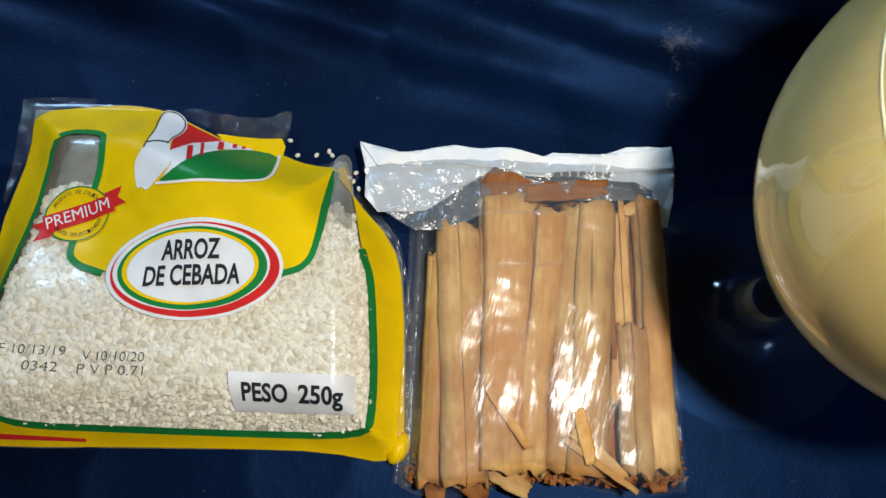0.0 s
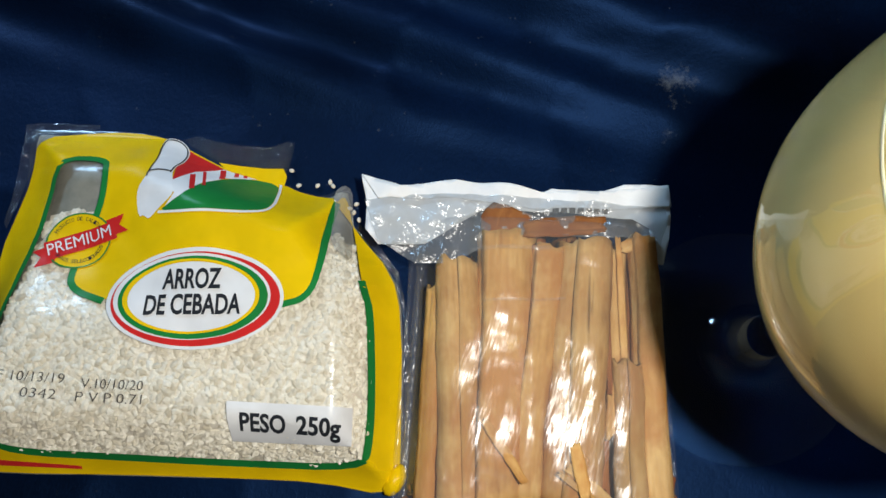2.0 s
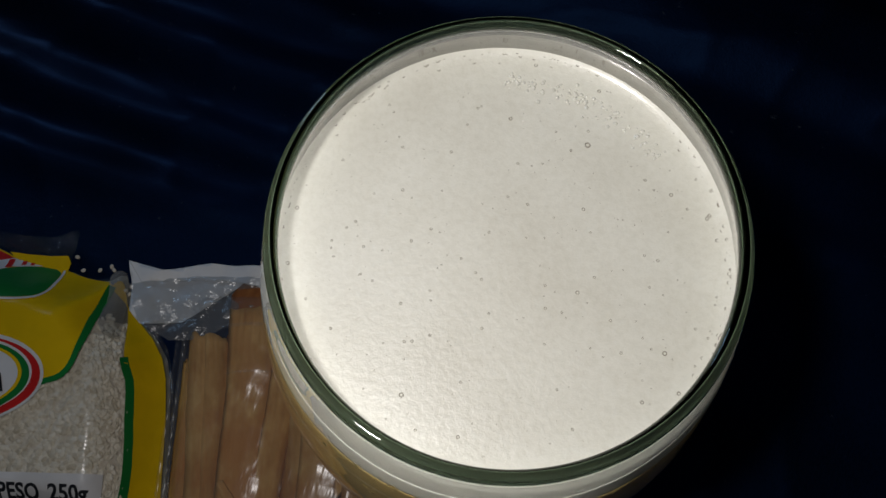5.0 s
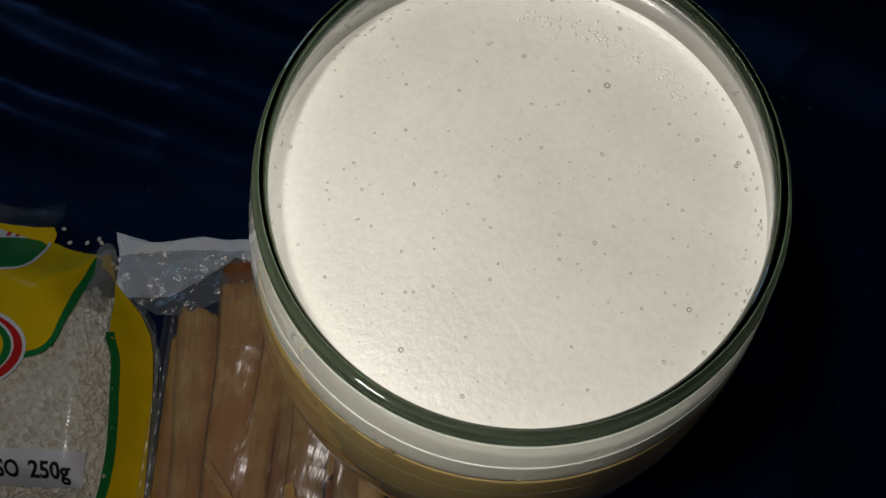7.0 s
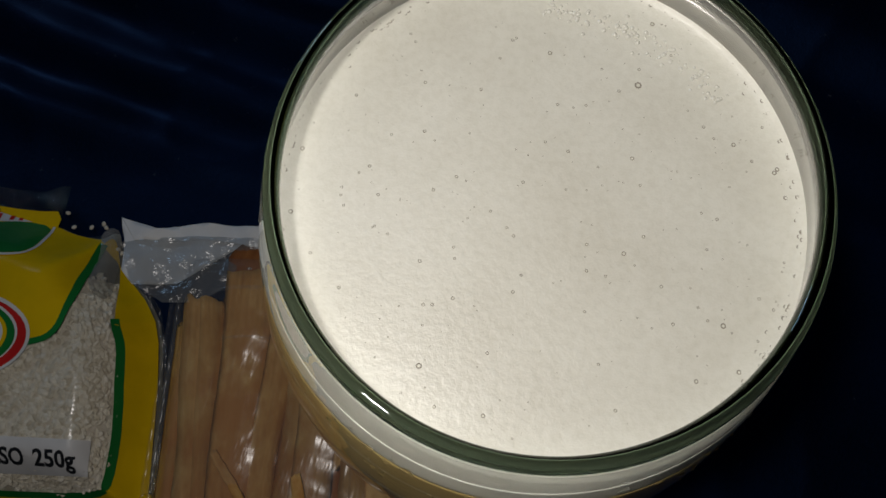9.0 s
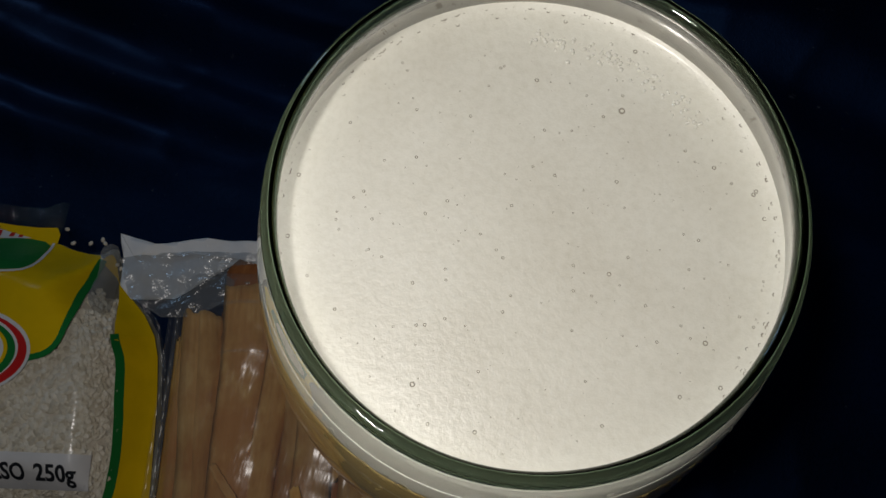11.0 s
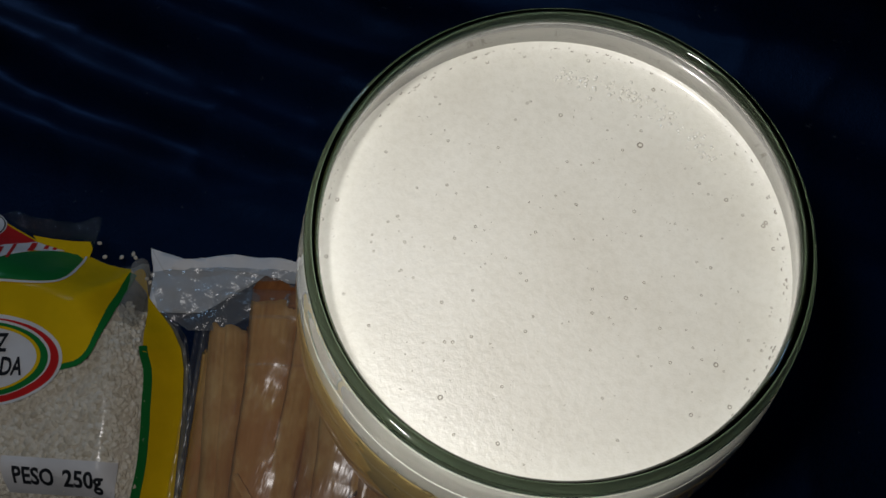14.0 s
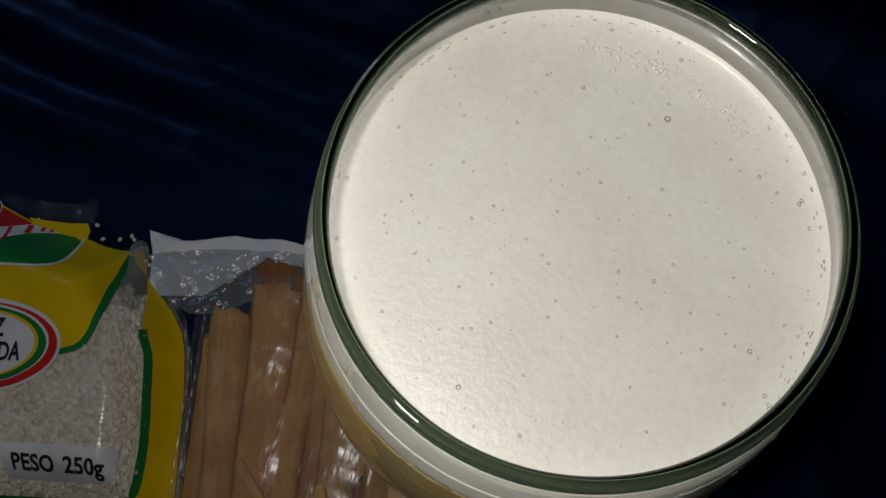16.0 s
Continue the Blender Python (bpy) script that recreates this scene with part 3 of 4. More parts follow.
    part("back_wall", drape(cut_sheet([strip], 2.0), lambda u, v: 4.6 + 0.4 * n3(u, v, 3.0, 0.2), 0), YELLOW, bag, "yellow back wall of the torn mouth")
    # grey fold of clear film standing at the torn corner
    tip = chaikin([(5.4, 72), (5.8, 77.7), (8.7, 80.6), (11.5, 79.8), (12.0, 72.6), (12.4, 62), (14.0, 52), (9.3, 54), (6.3, 60)], 1)
    part("film_tip", drape(cut_sheet([tip], 1.2), lambda u, v: bag_height(u, min(v, 74)) + 2.2 * math.sin((u - 6.5) * 0.5) + 0.5 * n3(u, v, 1.0, 0.3), 1.2), TIP_FILM, bag, "crumpled grey film at the torn corner")
    # twisted lower corner
    bm = bmesh.new()
    bmesh.ops.create_uvsphere(bm, u_segments=14, v_segments=9, radius=1.0)
    for v in bm.verts:
        q = v.co.copy()
        v.co = Vector((33.2 + 3.6 * q.x + 1.2 * q.y, -15.5 + 5.2 * q.y, 4.6 + 3.4 * q.z + 0.7 * n3(q.x, q.y, q.z, 2.1))) * 0.001
    part("twisted_corner", bm, YELLOW, bag, "crumpled yellow corner")
    for ob in bag.children_recursive:
        for v in ob.data.vertices:
            x, y = settle(v.co.x * 1000, v.co.y * 1000)
            v.co.x, v.co.y = x * 0.001, y * 0.001
    return bag


def grain_material():
    m, nt, p = material("barley_grain")
    geo = nt.nodes.new("ShaderNodeNewGeometry")
    c = ramp(nt, geo.outputs["Random Per Island"], [(0.0, (0.54, 0.48, 0.37)), (0.35, (0.76, 0.71, 0.60)), (1.0, (0.88, 0.85, 0.77))])
    f = noise_tex(nt, 700.0, 2.0)
    link(nt, mixed(nt, 0.2, c, ramp(nt, f, [(0.3, (0.60, 0.54, 0.43)), (0.7, (0.88, 0.86, 0.81))])), p.inputs["Base Color"])
    p.inputs["Roughness"].default_value = 0.5
    return m


GRAIN_VAR = grain_material()
BAG_YELLOW = chaikin([(-97.5, 91), (-76, 95), (-65, 95.7), (-55, 94.5), (-50, 92.5), (-40.4, 87.9), (-32, 84.1), (-21.9, 81.5), (-12.6, 80.3), (-7, 77.9), (1.5, 76.5), (6, 76),
                      (12.6, 66), (26.4, 51.6), (30.6, 37), (34.2, -10), (35.4, -14), (31.3, -20.6), (9, -17.6), (-20, -18.1),
                      (-55, -19.1), (-91, -20.6), (-105.5, -19.6), (-107.4, 10), (-105.4, 50), (-101.8, 64), (-98.6, 76)], 1)
make_barley_bag()


def make_spilled_grain(x, y, z, turn):
    bm = bmesh.new()
    bmesh.ops.create_icosphere(bm, subdivisions=2, radius=0.001)
    for v in bm.verts:
        v.co = Vector((v.co.x, v.co.y * 0.75, v.co.z * 0.55)) * (1 + 0.15 * n3(v.co.x, v.co.y, turn, 900))
    ob = finish("barley_grain", bm, GRAIN)
    ob.matrix_world = pose(x, y, z, 0, 0, turn)
    return tagged(ob, "single pale barley grain spilled on cloth", "grain", "spilled barley")


for i, (x, y) in enumerate(((-0.0275, 0.0820), (-0.0236, 0.0775), (-0.0171, 0.0790), (-0.0132, 0.0814), (-0.0118, 0.0802), (-0.0032, 0.0731),
                            (-0.0014, 0.0752), (-0.0015, 0.0721), (0.0010, 0.0700))):
    make_spilled_grain(x, y, 0.0045 if i > 4 else fold(x, y) + 0.0008, 37.0 * i)


# ---- pack of cinnamon ----
def quill(name, parent, top, bottom, w0, w1, z0, z1, seed, mat, flat=1.0, turns=1.15, ragged=2.0):
    """One rolled strip of bark (mm): a scroll in section, wavering along its length, ragged at both ends."""
    rng = random.Random(seed)
    ns, nl = 34, 30
    ax, ay = bottom[0] - top[0], bottom[1] - top[1]
    length = math.hypot(ax, ay)
    dx, dy = ax / length, ay / length
    start = rng.uniform(0.5, 1.7)
    verts, faces = [], []
    for side in (0, 1):
        for j in range(nl):
            t = j / (nl - 1)
            for i in range(ns):
                a = start + i / (ns - 1) * turns * math.tau
                tt = t
                if j == 0:
                    tt = ragged / length * (n3(math.cos(a) * 1.3, math.sin(a) * 1.3, seed, 1.3) * 1.6 + 0.25 * n3(a * 3, seed, 0, 1.0))
                if j == nl - 1:
                    tt = 1 + ragged / length * (n3(math.cos(a) * 1.3, math.sin(a) * 1.3, seed + 9, 1.3) * 1.6 + 0.25 * n3(a * 3, seed, 5, 1.0))
                w = (w0 + (w1 - w0) * tt) / 2
                r = w * (1 - 0.20 * i / (ns - 1)) * (1 - 0.07 * math.cos(2 * a + 0.8 * seed)) * (1 + 0.13 * n3(tt * 3, a, seed, 0.9) + 0.05 * n3(tt * 12, a * 2, seed, 1.3))
                r -= side * (0.9 + 0.25 * n3(tt * 5, a, seed + 3, 1.0))
                bow = 0.8 * n3(tt * 2.2, 0, seed + 5, 1.0)
                lx = r * math.cos(a) + bow
                lz = r * math.sin(a) * flat
                verts.append((lx, tt * length, lz + (z1 - z0) * tt))
    def at(side, j, i):
        return side * nl * ns + j * ns + i
    for j in range(nl - 1):
        for i in range(ns - 1):
            faces.append((at(0, j, i), at(0, j, i + 1), at(0, j + 1, i + 1), at(0, j + 1, i)))
            faces.append((at(1, j, i), at(1, j + 1, i), at(1, j + 1, i + 1), at(1, j, i + 1)))
    for j in range(nl - 1):
        faces.append((at(0, j, 0), at(0, j + 1, 0), at(1, j + 1, 0), at(1, j, 0)))
        faces.append((at(0, j + 1, ns - 1), at(0, j, ns - 1), at(1, j, ns - 1), at(1, j + 1, ns - 1)))
    for i in range(ns - 1):
        faces.append((at(0, 0, i + 1), at(0, 0, i), at(1, 0, i), at(1, 0, i + 1)))
        faces.append((at(0, nl - 1, i), at(0, nl - 1, i + 1), at(1, nl - 1, i + 1), at(1, nl - 1, i)))
    bm = from_data([Vector(v) * 0.001 for v in verts], faces)
    bmesh.ops.recalc_face_normals(bm, faces=bm.faces[:])
    ob = part(name, bm, mat, parent)
    turn = math.degrees(math.atan2(dy, dx)) - 90
    ob.matrix_basis = pose(top[0] * 0.001, top[1] * 0.001, z0 * 0.001, 0, 0, turn)
    return ob


def shard(name, parent, centre, size, z, turn, seed, mat, lean=0.0):
    """A curved splinter of bark (mm)."""
    nx, ny = 7, 12
    verts, faces = [], []
    for side in (0, 1):
        for j in range(ny):
            for i in range(nx):
                x = (i / (nx - 1) - 0.5) * size[0] * (0.75 + 0.25 * math.sin(3.1 * j / (ny - 1)))
                y = (j / (ny - 1) - 0.5) * size[1]
                if j in (0, ny - 1):
                    y += 1.4 * n3(i * 0.7, seed, j, 1.3)
                x += 0.5 * n3(j * 0.5, seed, 4, 1.0)
                z_ = -0.06 * x * x / max(size[0], 1) * 3 + 0.5 * n3(x, y, seed, 0.25) - side * 0.7
                verts.append(Vector((x, y, z_)) * 0.001)
    n = nx * ny
    for j in range(ny - 1):
        for i in range(nx - 1):
            a = j * nx + i
            faces.append((a, a + 1, a + nx + 1, a + nx))
            faces.append((n + a, n + a + nx, n + a + nx + 1, n + a + 1))
    ring = [i for i in range(nx)] + [j * nx + nx - 1 for j in range(1, ny)] + [(ny - 1) * nx + i for i in range(nx - 2, -1, -1)] + [j * nx for j in range(ny - 2, 0, -1)]
    for k in range(len(ring)):
        a, b = ring[k], ring[(k + 1) % len(ring)]
        faces.append((b, a, n + a, n + b))
    bm = from_data(verts, faces)
    bmesh.ops.recalc_face_normals(bm, faces=bm.faces[:])
    ob = part(name, bm, mat, parent)
    ob.matrix_basis = pose(centre[0] * 0.001, centre[1] * 0.001, z * 0.001, lean, 0, turn)
    return ob


FILM_EDGE = chaikin([(3, 74), (20, 66), (23, 60), (29, 25), (36, -14), (38, -23), (60, -19), (74, -9), (86, -7), (103, -7), (122, -2), (124.5, 3),
                     (116, 32), (106, 63), (98, 86), (96, 93), (75, 90), (50, 86), (25, 80)], 1)


STICKS = [((33, 53), (47, -17), 10.5, 10.0, 11, 11, 1, 1.0), ((36, 61.5), (57.5, -14), 15.5, 15.5, 17, 16.5, 2, 0.85),
          ((49.5, 74), (67, -9), 20, 16.5, 16, 16.5, 3, 0.78), ((63.3, 73.5), (74.5, -6), 11, 10.5, 18.0, 16.0, 4, 0.95),
          ((74.5, 77.5), (88, -3), 18, 19.5, 18.0, 16.0, 5, 0.78), ((95.5, 43.5), (106, 1), 10.5, 10.5, 18.5, 18, 6, 1.0),
          ((91.5, 84), (113.5, 4), 10, 12.5, 17.5, 15.5, 7, 1.0), ((85.5, 78), (97, 22), 8, 9, 14, 14, 8, 1.0)]


def film_height(x, y):
    """The film lies over the sticks and sags a little between them."""
    d = edge_distance(x, y, FILM_EDGE) if inside(x, y, FILM_EDGE) else 0.0
    high = 19.0
    for (ax, ay), (bx, by), w0, w1, z0, z1, _, flat in STICKS:
        t = min(1.0, max(0.0, ((x - ax) * (bx - ax) + (y - ay) * (by - ay)) / ((bx - ax) ** 2 + (by - ay) ** 2)))
        off = math.hypot(ax + t * (bx - ax) - x, ay + t * (by - ay) - y)
        r = (w0 + (w1 - w0) * t) / 2
        high = max(high, z0 + (z1 - z0) * t + r * flat * (1.08 - 0.10 * (off / r) ** 2))
    side = smooth01((x - 22 - 0.20 * (60 - y)) / 13)
    top = 1 - 0.35 * smooth01((y - 0.22 * (x - 60) - 78) / 10)
    crinkle = 1.1 * n3(x, y * 0.5, 2.2, 0.09) + 0.2 * n3(x, y, 7.0, 0.3)
    return 3.2 + (high - 2.7) * smooth01((d + 1) / 9) * (0.25 + 0.75 * side) * top + crinkle * smooth01(d / 4)


def paper_height(x, y):
    return 17.5 + 2.2 * n3(x * 1.2, y * 0.7, 1.0, 0.07) + 0.7 * n3(x, y, 3.0, 0.22)


def raised(loop):
    """The header and the gathered film stand clear of the cloth, a little closer in."""
    return [(0.982 * x + 1.4, 0.970 * y + 0.6) for x, y in loop]


def make_cinnamon_pack():
    pack = new("cinnamon_pack")
    pack.matrix_world = pose(0.0012, 0, 0, 0, 0, -0.12)
    tagged(pack, "clear plastic pack of cinnamon sticks with white paper header", "food pack")
    for a, b, w0, w1, z0, z1, seed, flat in STICKS:
        quill("cinnamon_stick", pack, a, b, w0, w1, z0, z1, seed, BARK, flat)
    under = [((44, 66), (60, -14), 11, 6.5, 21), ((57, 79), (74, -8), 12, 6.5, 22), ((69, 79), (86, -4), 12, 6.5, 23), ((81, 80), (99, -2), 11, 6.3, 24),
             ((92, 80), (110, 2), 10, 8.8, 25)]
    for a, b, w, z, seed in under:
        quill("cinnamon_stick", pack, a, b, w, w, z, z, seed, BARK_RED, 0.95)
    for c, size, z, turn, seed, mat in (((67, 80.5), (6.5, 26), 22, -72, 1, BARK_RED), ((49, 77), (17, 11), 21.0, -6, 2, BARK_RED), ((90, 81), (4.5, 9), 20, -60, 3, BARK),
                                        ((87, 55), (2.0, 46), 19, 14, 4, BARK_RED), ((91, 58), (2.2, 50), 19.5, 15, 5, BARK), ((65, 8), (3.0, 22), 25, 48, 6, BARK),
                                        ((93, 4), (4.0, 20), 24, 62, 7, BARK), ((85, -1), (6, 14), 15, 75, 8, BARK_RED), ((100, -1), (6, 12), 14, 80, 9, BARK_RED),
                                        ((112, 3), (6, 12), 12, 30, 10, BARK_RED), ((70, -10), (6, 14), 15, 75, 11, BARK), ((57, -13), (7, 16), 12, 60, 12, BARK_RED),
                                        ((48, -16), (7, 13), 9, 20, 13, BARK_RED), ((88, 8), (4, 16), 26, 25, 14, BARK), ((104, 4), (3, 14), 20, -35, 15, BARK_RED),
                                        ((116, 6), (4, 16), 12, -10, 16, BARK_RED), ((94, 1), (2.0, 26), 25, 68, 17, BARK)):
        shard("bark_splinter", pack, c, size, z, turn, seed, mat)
    # crumbs gathered in the foot of the pack
    rng = random.Random(21)
    verts, faces = [], []
    for _ in range(1100):
        t = rng.random()
        x, y = 41 + 79 * t + rng.gauss(0, 1.5), -17 + 20 * t + abs(rng.gauss(0, 4.0)) - 1.0
        if not inside(x, y, FILM_EDGE):
            continue
        size, k = rng.uniform(0.5, 2.0), len(verts)
        m = Euler((rng.uniform(-0.7, 0.7), rng.uniform(-0.7, 0.7), rng.uniform(0, 6.28))).to_matrix()
        z = rng.uniform(3.0, 13.0)
        for c in ((-1, -0.4, 0), (1, -0.3, 0.1), (0.8, 0.4, 0), (-0.7, 0.5, -0.1), (0, 0, 0.35)):
            w = m @ (Vector(c) * size)
            verts.append(((x + w.x) * 0.001, (y + w.y) * 0.001, (z + w.z) * 0.001))
        faces += [(k, k + 1, k + 4), (k + 1, k + 2, k + 4), (k + 2, k + 3, k + 4), (k + 3, k, k + 4), (k + 3, k + 2, k + 1, k)]
    me = bpy.data.meshes.new("bark_dust")
    me.from_pydata(verts, [], faces)
    me.materials.append(BARK_RED)
    dust = new("bark_dust", me)
    dust.parent = pack
    tagged(dust, "brown bark crumbs in the foot of the pack", kind="stuff")
    # folded paper header with a torn edge
    outline = [(-3, 84), (3, 82.6), (11, 83), (16, 86), (21, 87), (28, 90), (33, 90.3), (39, 91.8), (40, 91.2), (46, 93), (52, 92), (57, 93), (60, 95.4), (64, 96),
               (75, 98), (83, 103), (90, 105), (97, 106), (100, 96), (101, 88), (101, 79), (98, 78.5), (94, 90), (88, 92), (60, 87), (40, 83), (24, 66), (9, 62), (3.5, 66), (1.5, 75)]
    outline = raised(outline)
    header = part("paper_header", drape(cut_sheet([outline], 2.0), paper_height, 0), PAPER, pack, "creased white paper header, torn along its edge")
    fold_over = [(-3, 84.2), (11, 83.4), (28, 90.2), (46, 93.2), (57, 93.2), (75, 98.2), (97, 106.2), (99.5, 99), (76, 91.5), (57, 87), (30, 84), (5, 77)]
    fold_over = raised(fold_over)
    sol = part("paper_fold", drape(cut_sheet([fold_over], 2.0), paper_height, 0.9), PAPER, header, "folded-over strip of paper")
    for ob in (header, sol):
        thick = ob.modifiers.new("thickness", "SOLIDIFY")
        thick.thickness = 0.0002
    for k in range(7):
        x, y = 62.5 + 2.6 * k, 84.4 + 0.72 * k
        part("print_bar", drape(cut_sheet([[(x, y), (x + 1.8, y + 0.5), (x + 1.4, y + 2.2), (x - 0.4, y + 1.7)]], 2.0), paper_height, 1.3), GREY_INK, header, "small grey printed mark", False)
    part("film", drape(cut_sheet([FILM_EDGE], 1.6), film_height, 0.6), PACK_FILM, pack, "shiny crinkled clear plastic film")
    cloudy = [(1, 75), (9, 62.5), (23, 58), (34, 61), (40, 66), (48, 74), (60, 78), (80, 82), (95, 87), (98, 84), (99, 93), (97, 97), (75, 93.5), (50, 89), (25, 83.5)]
    part("gathered_film", drape(cut_sheet([raised(cloudy)], 1.4), lambda x, y: 21.0 + 2.2 * n3(x, y, 5.0, 0.16) + 1.0 * n3(x, y, 8.0, 0.45), 0), GATHERED, pack, "cloudy gathered film")
    crease = ribbon(chaikin([(40, 64.5), (47, 67.5), (55, 69.5), (64, 71.5)], 2, False), 1.3)
    part("film_crease", drape(cut_sheet(crease, 1.0), film_height, 1.1), PACK_FILM, pack, "bright pressed crease in the film")
    crease = ribbon(chaikin([(48, 50), (56, 53), (66, 55), (72, 57)], 2, False), 0.8)
    part("film_crease", drape(cut_sheet(crease, 1.0), film_height, 1.1), PACK_FILM, pack, "bright pressed crease in the film")
    # slack side folds of the film
    for k, (dx, z) in enumerate(((0.0, 5.0), (3.4, 8.0))):
        pts = [(21 + dx, 62), (25 + dx, 48), (28 + dx, 28), (33 + dx * 0.9, 4), (37 + dx * 0.8, -20)]
        loop = ribbon(chaikin(pts, 2, False), 3.4)
        part("film_fold", drape(cut_sheet(loop, 1.2), lambda x, y, z=z, dx=dx: z + 2.4 * math.cos((x - 21 - dx - 0.19 * (62 - y)) * 1.2) + 0.5 * n3(x, y, k, 0.3), 0), PACK_FILM, pack, "loose fold of clear film")
    edge = ribbon(chaikin([(103.5, 76), (107, 58), (112.5, 37), (119, 14), (123.5, -1)], 2, False), 1.8)
    part("film_fold", drape(cut_sheet(edge, 1.2), lambda x, y: 6.0 + 0.9 * math.sin(y * 0.5) + 0.8 * n3(x, y, 3.0, 0.25), 0), CLOUDY_FILM, pack, "loose fold of clear film")
    return pack


make_cinnamon_pack()

# ---- goblet ----
OUTER = [(38.4, 0.4), (38.9, 1.0), (38.4, 1.8), (33, 2.8), (24, 4.4), (16.5, 6.8), (11.8, 9.8), (8.6, 14), (7.6, 19), (6.6, 25), (5.8, 33), (5.6, 42), (6.6, 50), (9.6, 58), (13.6, 67.5), (17.8, 77.4),
         (21.8, 87), (26.3, 96.8), (30.8, 106), (34.9, 116), (38.4, 126), (40.4, 135.5), (40.9, 145), (40.4, 154.8), (39.5, 164.5), (38.4, 174.2), (36.7, 184), (34.9, 193.5), (32.9, 202), (31.6, 207), (31.28, 208.4)]
INNER = [(29.24, 208.4), (29.65, 207), (31.3, 202), (33.1, 193.5), (34.3, 184), (35.8, 174.2), (36.7, 164.5), (37.3, 154.8), (37.6, 145), (37.1, 135.5), (35.1, 126), (31.6, 116), (27.6, 106), (23.4, 96.8), (19.3, 87), (15.3, 77.4),
         (10.6, 67.5), (5.0, 60.5), (0, 59.0)]
FOAM_Z, MILK_Z = 198.9, 193.8


INNER_FINE = chaikin(INNER, 4, False)


def spin(profile, segments=96):
    """A body of revolution from (radius, height) in mm."""
    verts, faces, rows = [], [], []
    for r, z in profile:
        if r < 1e-6:
            rows.append([len(verts)] * segments)
            verts.append((0, 0, z * 0.001))
        else:
            rows.append(list(range(len(verts), len(verts) + segments)))
            verts += [(r * 0.001 * math.cos(k * math.tau / segments), r * 0.001 * math.sin(k * math.tau / segments), z * 0.001) for k in range(segments)]
    for a, b in zip(rows, rows[1:]):
        for k in range(segments):
            face = [a[k], a[(k + 1) % segments], b[(k + 1) % segments], b[k]]
            face = list(dict.fromkeys(face))
            if len(face) > 2:
                faces.append(face)
    bm = from_data(verts, faces)
    bmesh.ops.recalc_face_normals(bm, faces=bm.faces[:])
    return bm


def inner_radius(z):
    pts = sorted((b, a) for a, b in INNER_FINE)
    return float(np.interp(z, [p[0] for p in pts], [p[1] for p in pts]))


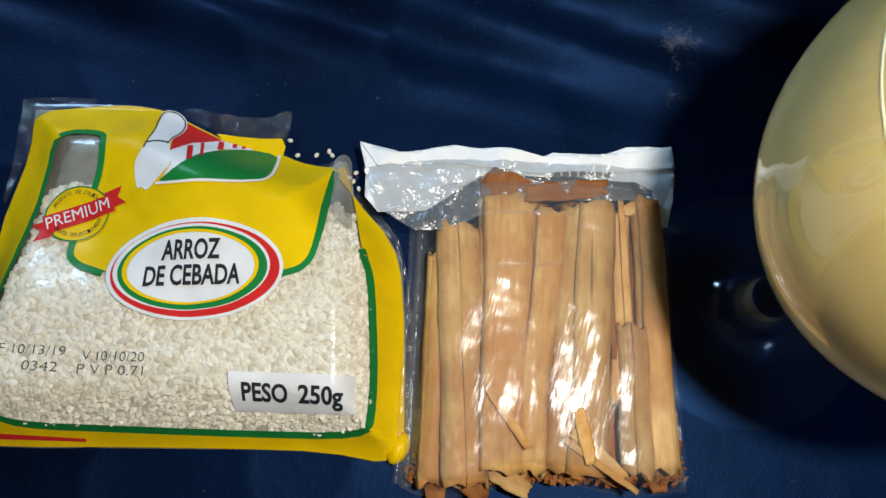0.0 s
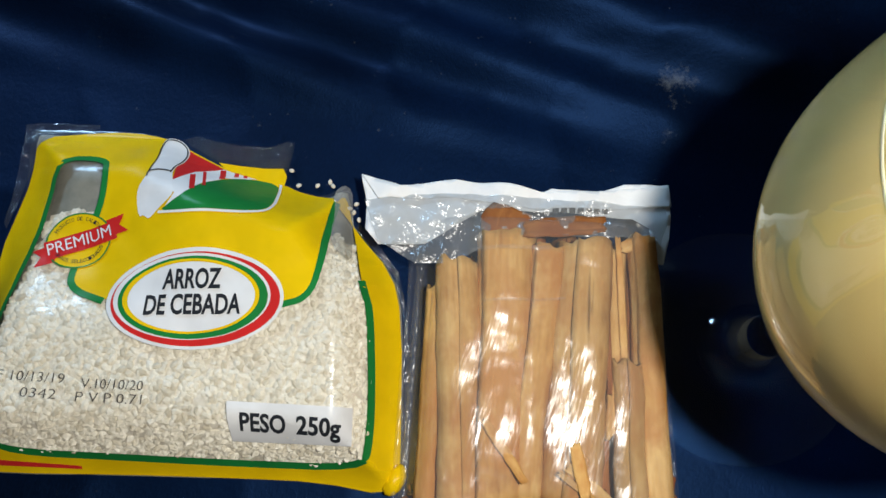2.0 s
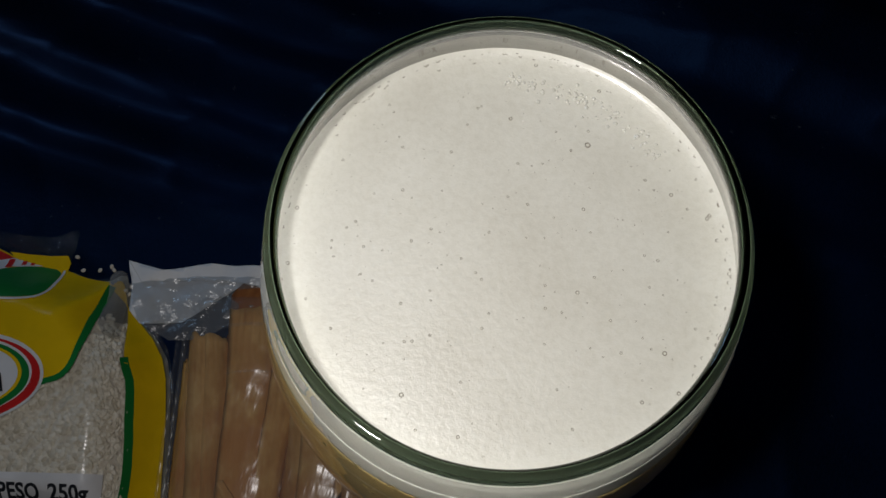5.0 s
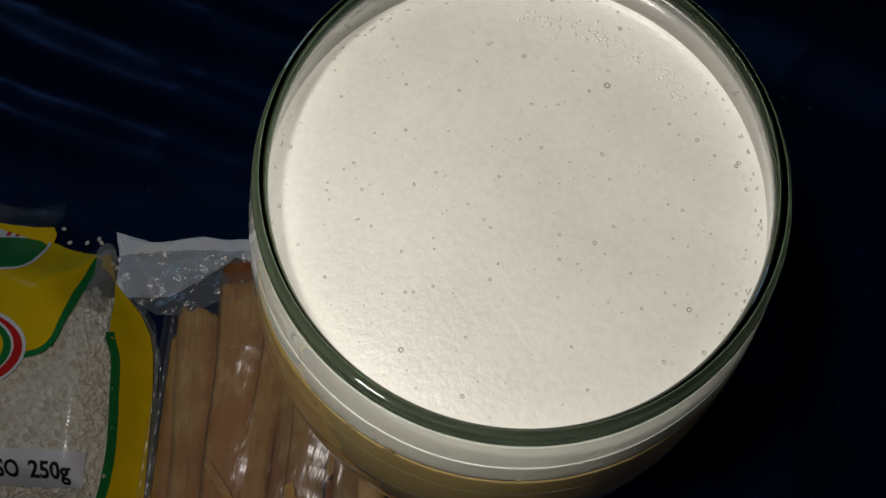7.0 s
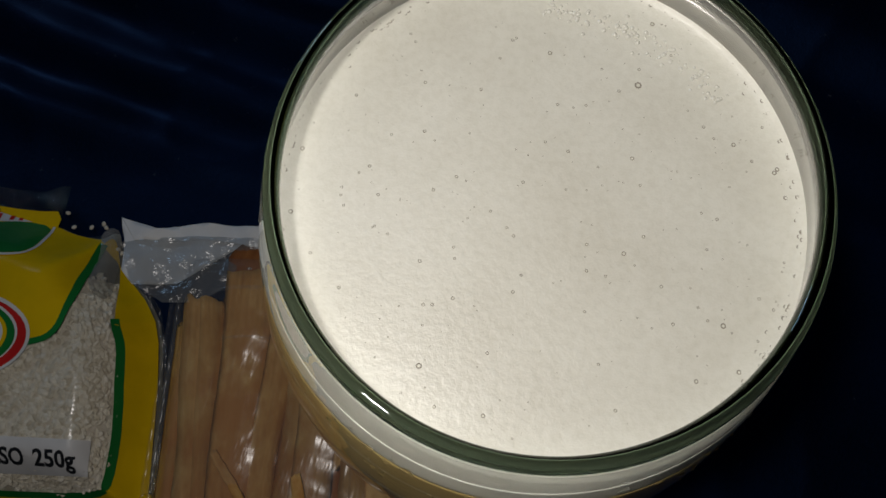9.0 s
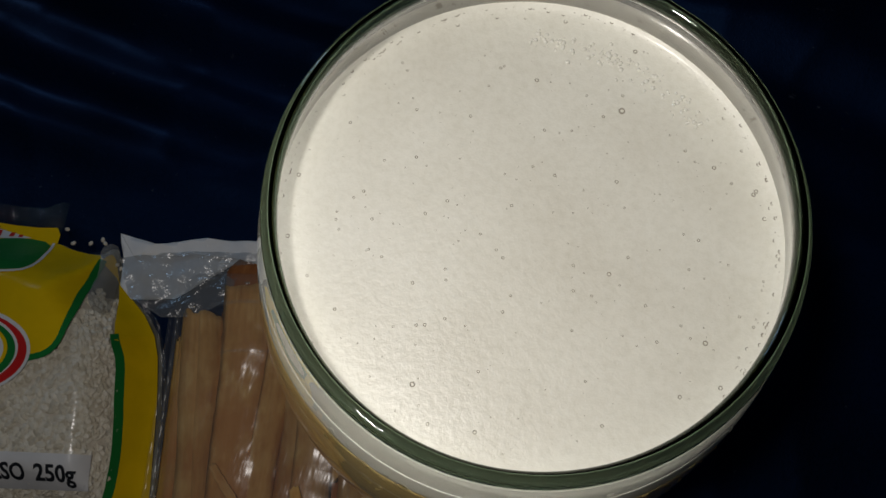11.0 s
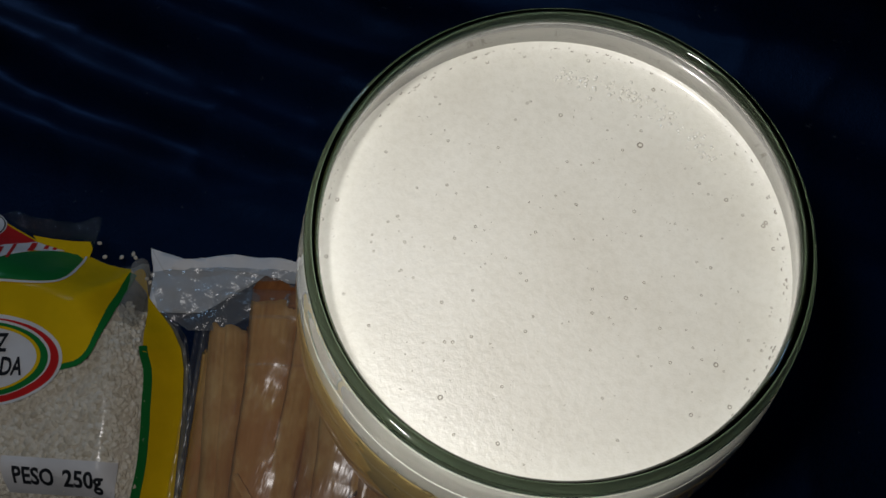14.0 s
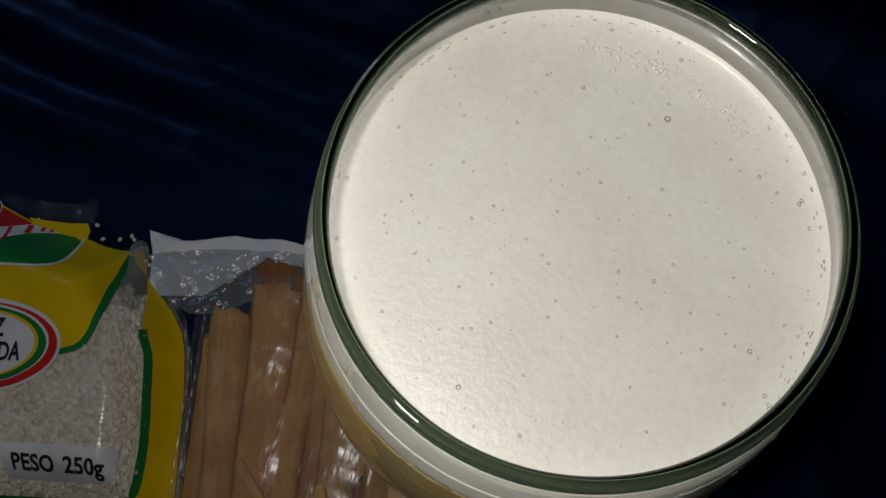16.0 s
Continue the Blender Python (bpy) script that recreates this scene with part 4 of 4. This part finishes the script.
def make_goblet():
    goblet = new("goblet")
    goblet.matrix_world = pose(GX, GY, 0.0012)
    tagged(goblet, "stemmed greenish glass goblet full of frothy drink", "glass")
    lip = [(30.18 + 0.95 * math.cos(radians(a)), 208.9 + 1.05 * math.sin(radians(a))) for a in range(0, 181, 12)]
    curve = chaikin([(0, 0.4), *OUTER], 4, False) + lip + INNER_FINE
    body = part("glass_body", spin(curve, 144), GLASS, goblet, "clear glass with a green tinge")
    body.visible_shadow = False
    # the thick rolled rim: green glass, tinted near black for the dark room it mirrors
    body.data.materials.append(RIM_GLASS)
    for face in body.data.polygons:
        if face.center.z > 0.2090:
            face.material_index = 1
    zs = [59.3 + (MILK_Z - 59.3) * k / 90 for k in range(1, 91)]
    wet = [(0, 58.8)] + [(inner_radius(z) + 0.3, z) for z in zs] + [(0, MILK_Z)]
    part("drink", spin(wet), DRINK, goblet, "milky tan drink")
    # two thin pale rings round the bowl
    for low, wide in ((185.5, 0.5), (172.1, 0.85)):
        line = [(inner_radius(low + wide * f) + q, low + wide * f) for f, q in ((0.0, 0.28), (0.25, 0.36), (0.75, 0.36), (1.0, 0.28))]
        part("milk_line", spin(line), PALE_CREAM, goblet, "thin pale line round the bowl")
    zs = [MILK_Z + 0.05 + (FOAM_Z - MILK_Z) * k / 8 for k in range(9)]
    froth = [(0, MILK_Z + 0.05)] + [(inner_radius(z) + 0.3, z) for z in zs]
    r = inner_radius(FOAM_Z)
    froth += [(r + 0.2, FOAM_Z + 0.8), (r - 0.1, FOAM_Z + 0.72), (r - 0.6, FOAM_Z + 0.38), (r - 1.3, FOAM_Z + 0.08), (r - 2.2, FOAM_Z - 0.08), (r - 3.4, FOAM_Z - 0.16), (r - 5, FOAM_Z - 0.2), (r * 0.5, FOAM_Z - 0.2), (0, FOAM_Z - 0.2)]
    part("foam", spin(froth), FOAM, goblet, "smooth off-white foam")
    smear = [(inner_radius(z) + 0.12, z) for z in (FOAM_Z, 201.0, 202.5, 204.0, 205.4, 206.4)]
    part("milk_smear", spin(smear), RESIDUE, goblet, "thin milky smear inside the rim")
    # beads of condensation on the outside of the bowl
    fine = sorted((z, q) for q, z in chaikin([(0, 0.4), *OUTER], 2, False) if z > 130)
    rng = random.Random(5)
    for k in range(46):
        z = rng.uniform(180, 204)
        a = radians(rng.choice((rng.uniform(-125, -95), rng.uniform(-80, -25))))
        q = float(np.interp(z, [p[0] for p in fine], [p[1] for p in fine]))
        bm = bmesh.new()
        bmesh.ops.create_uvsphere(bm, u_segments=8, v_segments=6, radius=0.001)
        size = rng.choice((0.3, 0.4, 0.5, 0.8))
        for v in bm.verts:
            v.co = Vector((v.co.x * 0.28, v.co.y * rng.uniform(0.95, 1.05), v.co.z * 0.8)) * size
        ob = part("water_drop", bm, WATER, goblet)
        ob.matrix_basis = pose(q * 0.001 * math.cos(a), q * 0.001 * math.sin(a), z * 0.001, 0, 0, math.degrees(a))
        ob.visible_shadow = False
    # bubbles on the foam, most of them along the glass
    rng = random.Random(11)
    verts, faces = [], []

    def bubble(x, y, z, size):
        k, seg, tube = len(verts), 10, 5
        for i in range(seg):
            a = i * math.tau / seg
            for j in range(tube):
                b = j * math.tau / tube
                rr = size * (1 + 0.33 * math.cos(b))
                verts.append(((x + rr * math.cos(a)) * 0.001, (y + rr * math.sin(a)) * 0.001, (z + size * 0.33 * math.sin(b)) * 0.001))
        for i in range(seg):
            for j in range(tube):
                faces.append((k + i * tube + j, k + (i + 1) % seg * tube + j, k + (i + 1) % seg * tube + (j + 1) % tube, k + i * tube + (j + 1) % tube))
    for x, y, size in ((8.5, 18.9, 0.34), (-3.2, 20.5, 0.22), (-14.3, 5.3, 0.10), (21.4, 14.0, 0.22), (9.7, 9.1, 0.2), (11.1, -3.0, 0.22),
                       (24.0, -8.6, 0.25), (-9.0, -22.0, 0.26), (-0.5, -25.6, 0.2), (22.1, -15.7, 0.2), (-20.5, -15.5, 0.16), (6.6, -3.0, 0.16)):
        bubble(x, y, FOAM_Z - 0.2, size)
    for _ in range(330):
        q, a = (r - 2) * math.sqrt(rng.random()), rng.uniform(0, math.tau)
        bubble(q * math.cos(a), q * math.sin(a), FOAM_Z - 0.2, rng.choice((0.04, 0.04, 0.05, 0.05, 0.06, 0.07, 0.08, 0.1, 0.13, 0.16)))
    for _ in range(900):
        q, a = r - abs(rng.gauss(0, 0.7)) - 0.55, rng.uniform(0, math.tau)
        if math.sin(a) < -0.5 and rng.random() < 0.7:
            continue
        bubble(q * math.cos(a), q * math.sin(a), FOAM_Z + max(-0.08, 0.62 - 0.50 * (r - q)), rng.choice((0.05, 0.06, 0.08, 0.1, 0.12, 0.15, 0.22)))
    # domes added only along the arc of the torch's glint, to sparkle there
    dome_verts, dome_faces = [], []
    for _ in range(130):
        a = radians(rng.uniform(46, 102))
        q = 26.6 + rng.gauss(0, 0.9)
        x, y, size, k = q * math.cos(a), q * math.sin(a), rng.choice((0.13, 0.16, 0.2, 0.26, 0.32)), len(dome_verts)
        dome_verts.append((x * 0.001, y * 0.001, (FOAM_Z - 0.2 + size * 0.8) * 0.001))
        for tilt in (25, 50, 75, 100):
            for i in range(9):
                b = i * math.tau / 9
                dome_verts.append(((x + size * math.sin(radians(tilt)) * math.cos(b)) * 0.001, (y + size * math.sin(radians(tilt)) * math.sin(b)) * 0.001,
                                   (FOAM_Z - 0.2 + size * 0.8 * math.cos(radians(tilt))) * 0.001))
        for i in range(9):
            dome_faces.append((k, k + 1 + i, k + 1 + (i + 1) % 9))
            for j in range(3):
                dome_faces.append((k + 1 + j * 9 + i, k + 10 + j * 9 + i, k + 10 + j * 9 + (i + 1) % 9, k + 1 + j * 9 + (i + 1) % 9))
    me = bpy.data.meshes.new("wet_froth")
    me.from_pydata(dome_verts, [], dome_faces)
    me.materials.append(GLINT_FOAM)
    me.polygons.foreach_set("use_smooth", [True] * len(me.polygons))
    ob = new("wet_froth", me)
    ob.parent = goblet
    tagged(ob, "glossy bubbles added for the torch glint on the foam", kind="stuff")
    me = bpy.data.meshes.new("froth")
    me.from_pydata(verts, [], faces)
    me.materials.append(BUBBLE)
    me.polygons.foreach_set("use_smooth", [True] * len(me.polygons))
    ob = new("froth", me)
    ob.parent = goblet
    tagged(ob, "tiny bubbles on the foam", kind="stuff")
    return goblet


make_goblet()
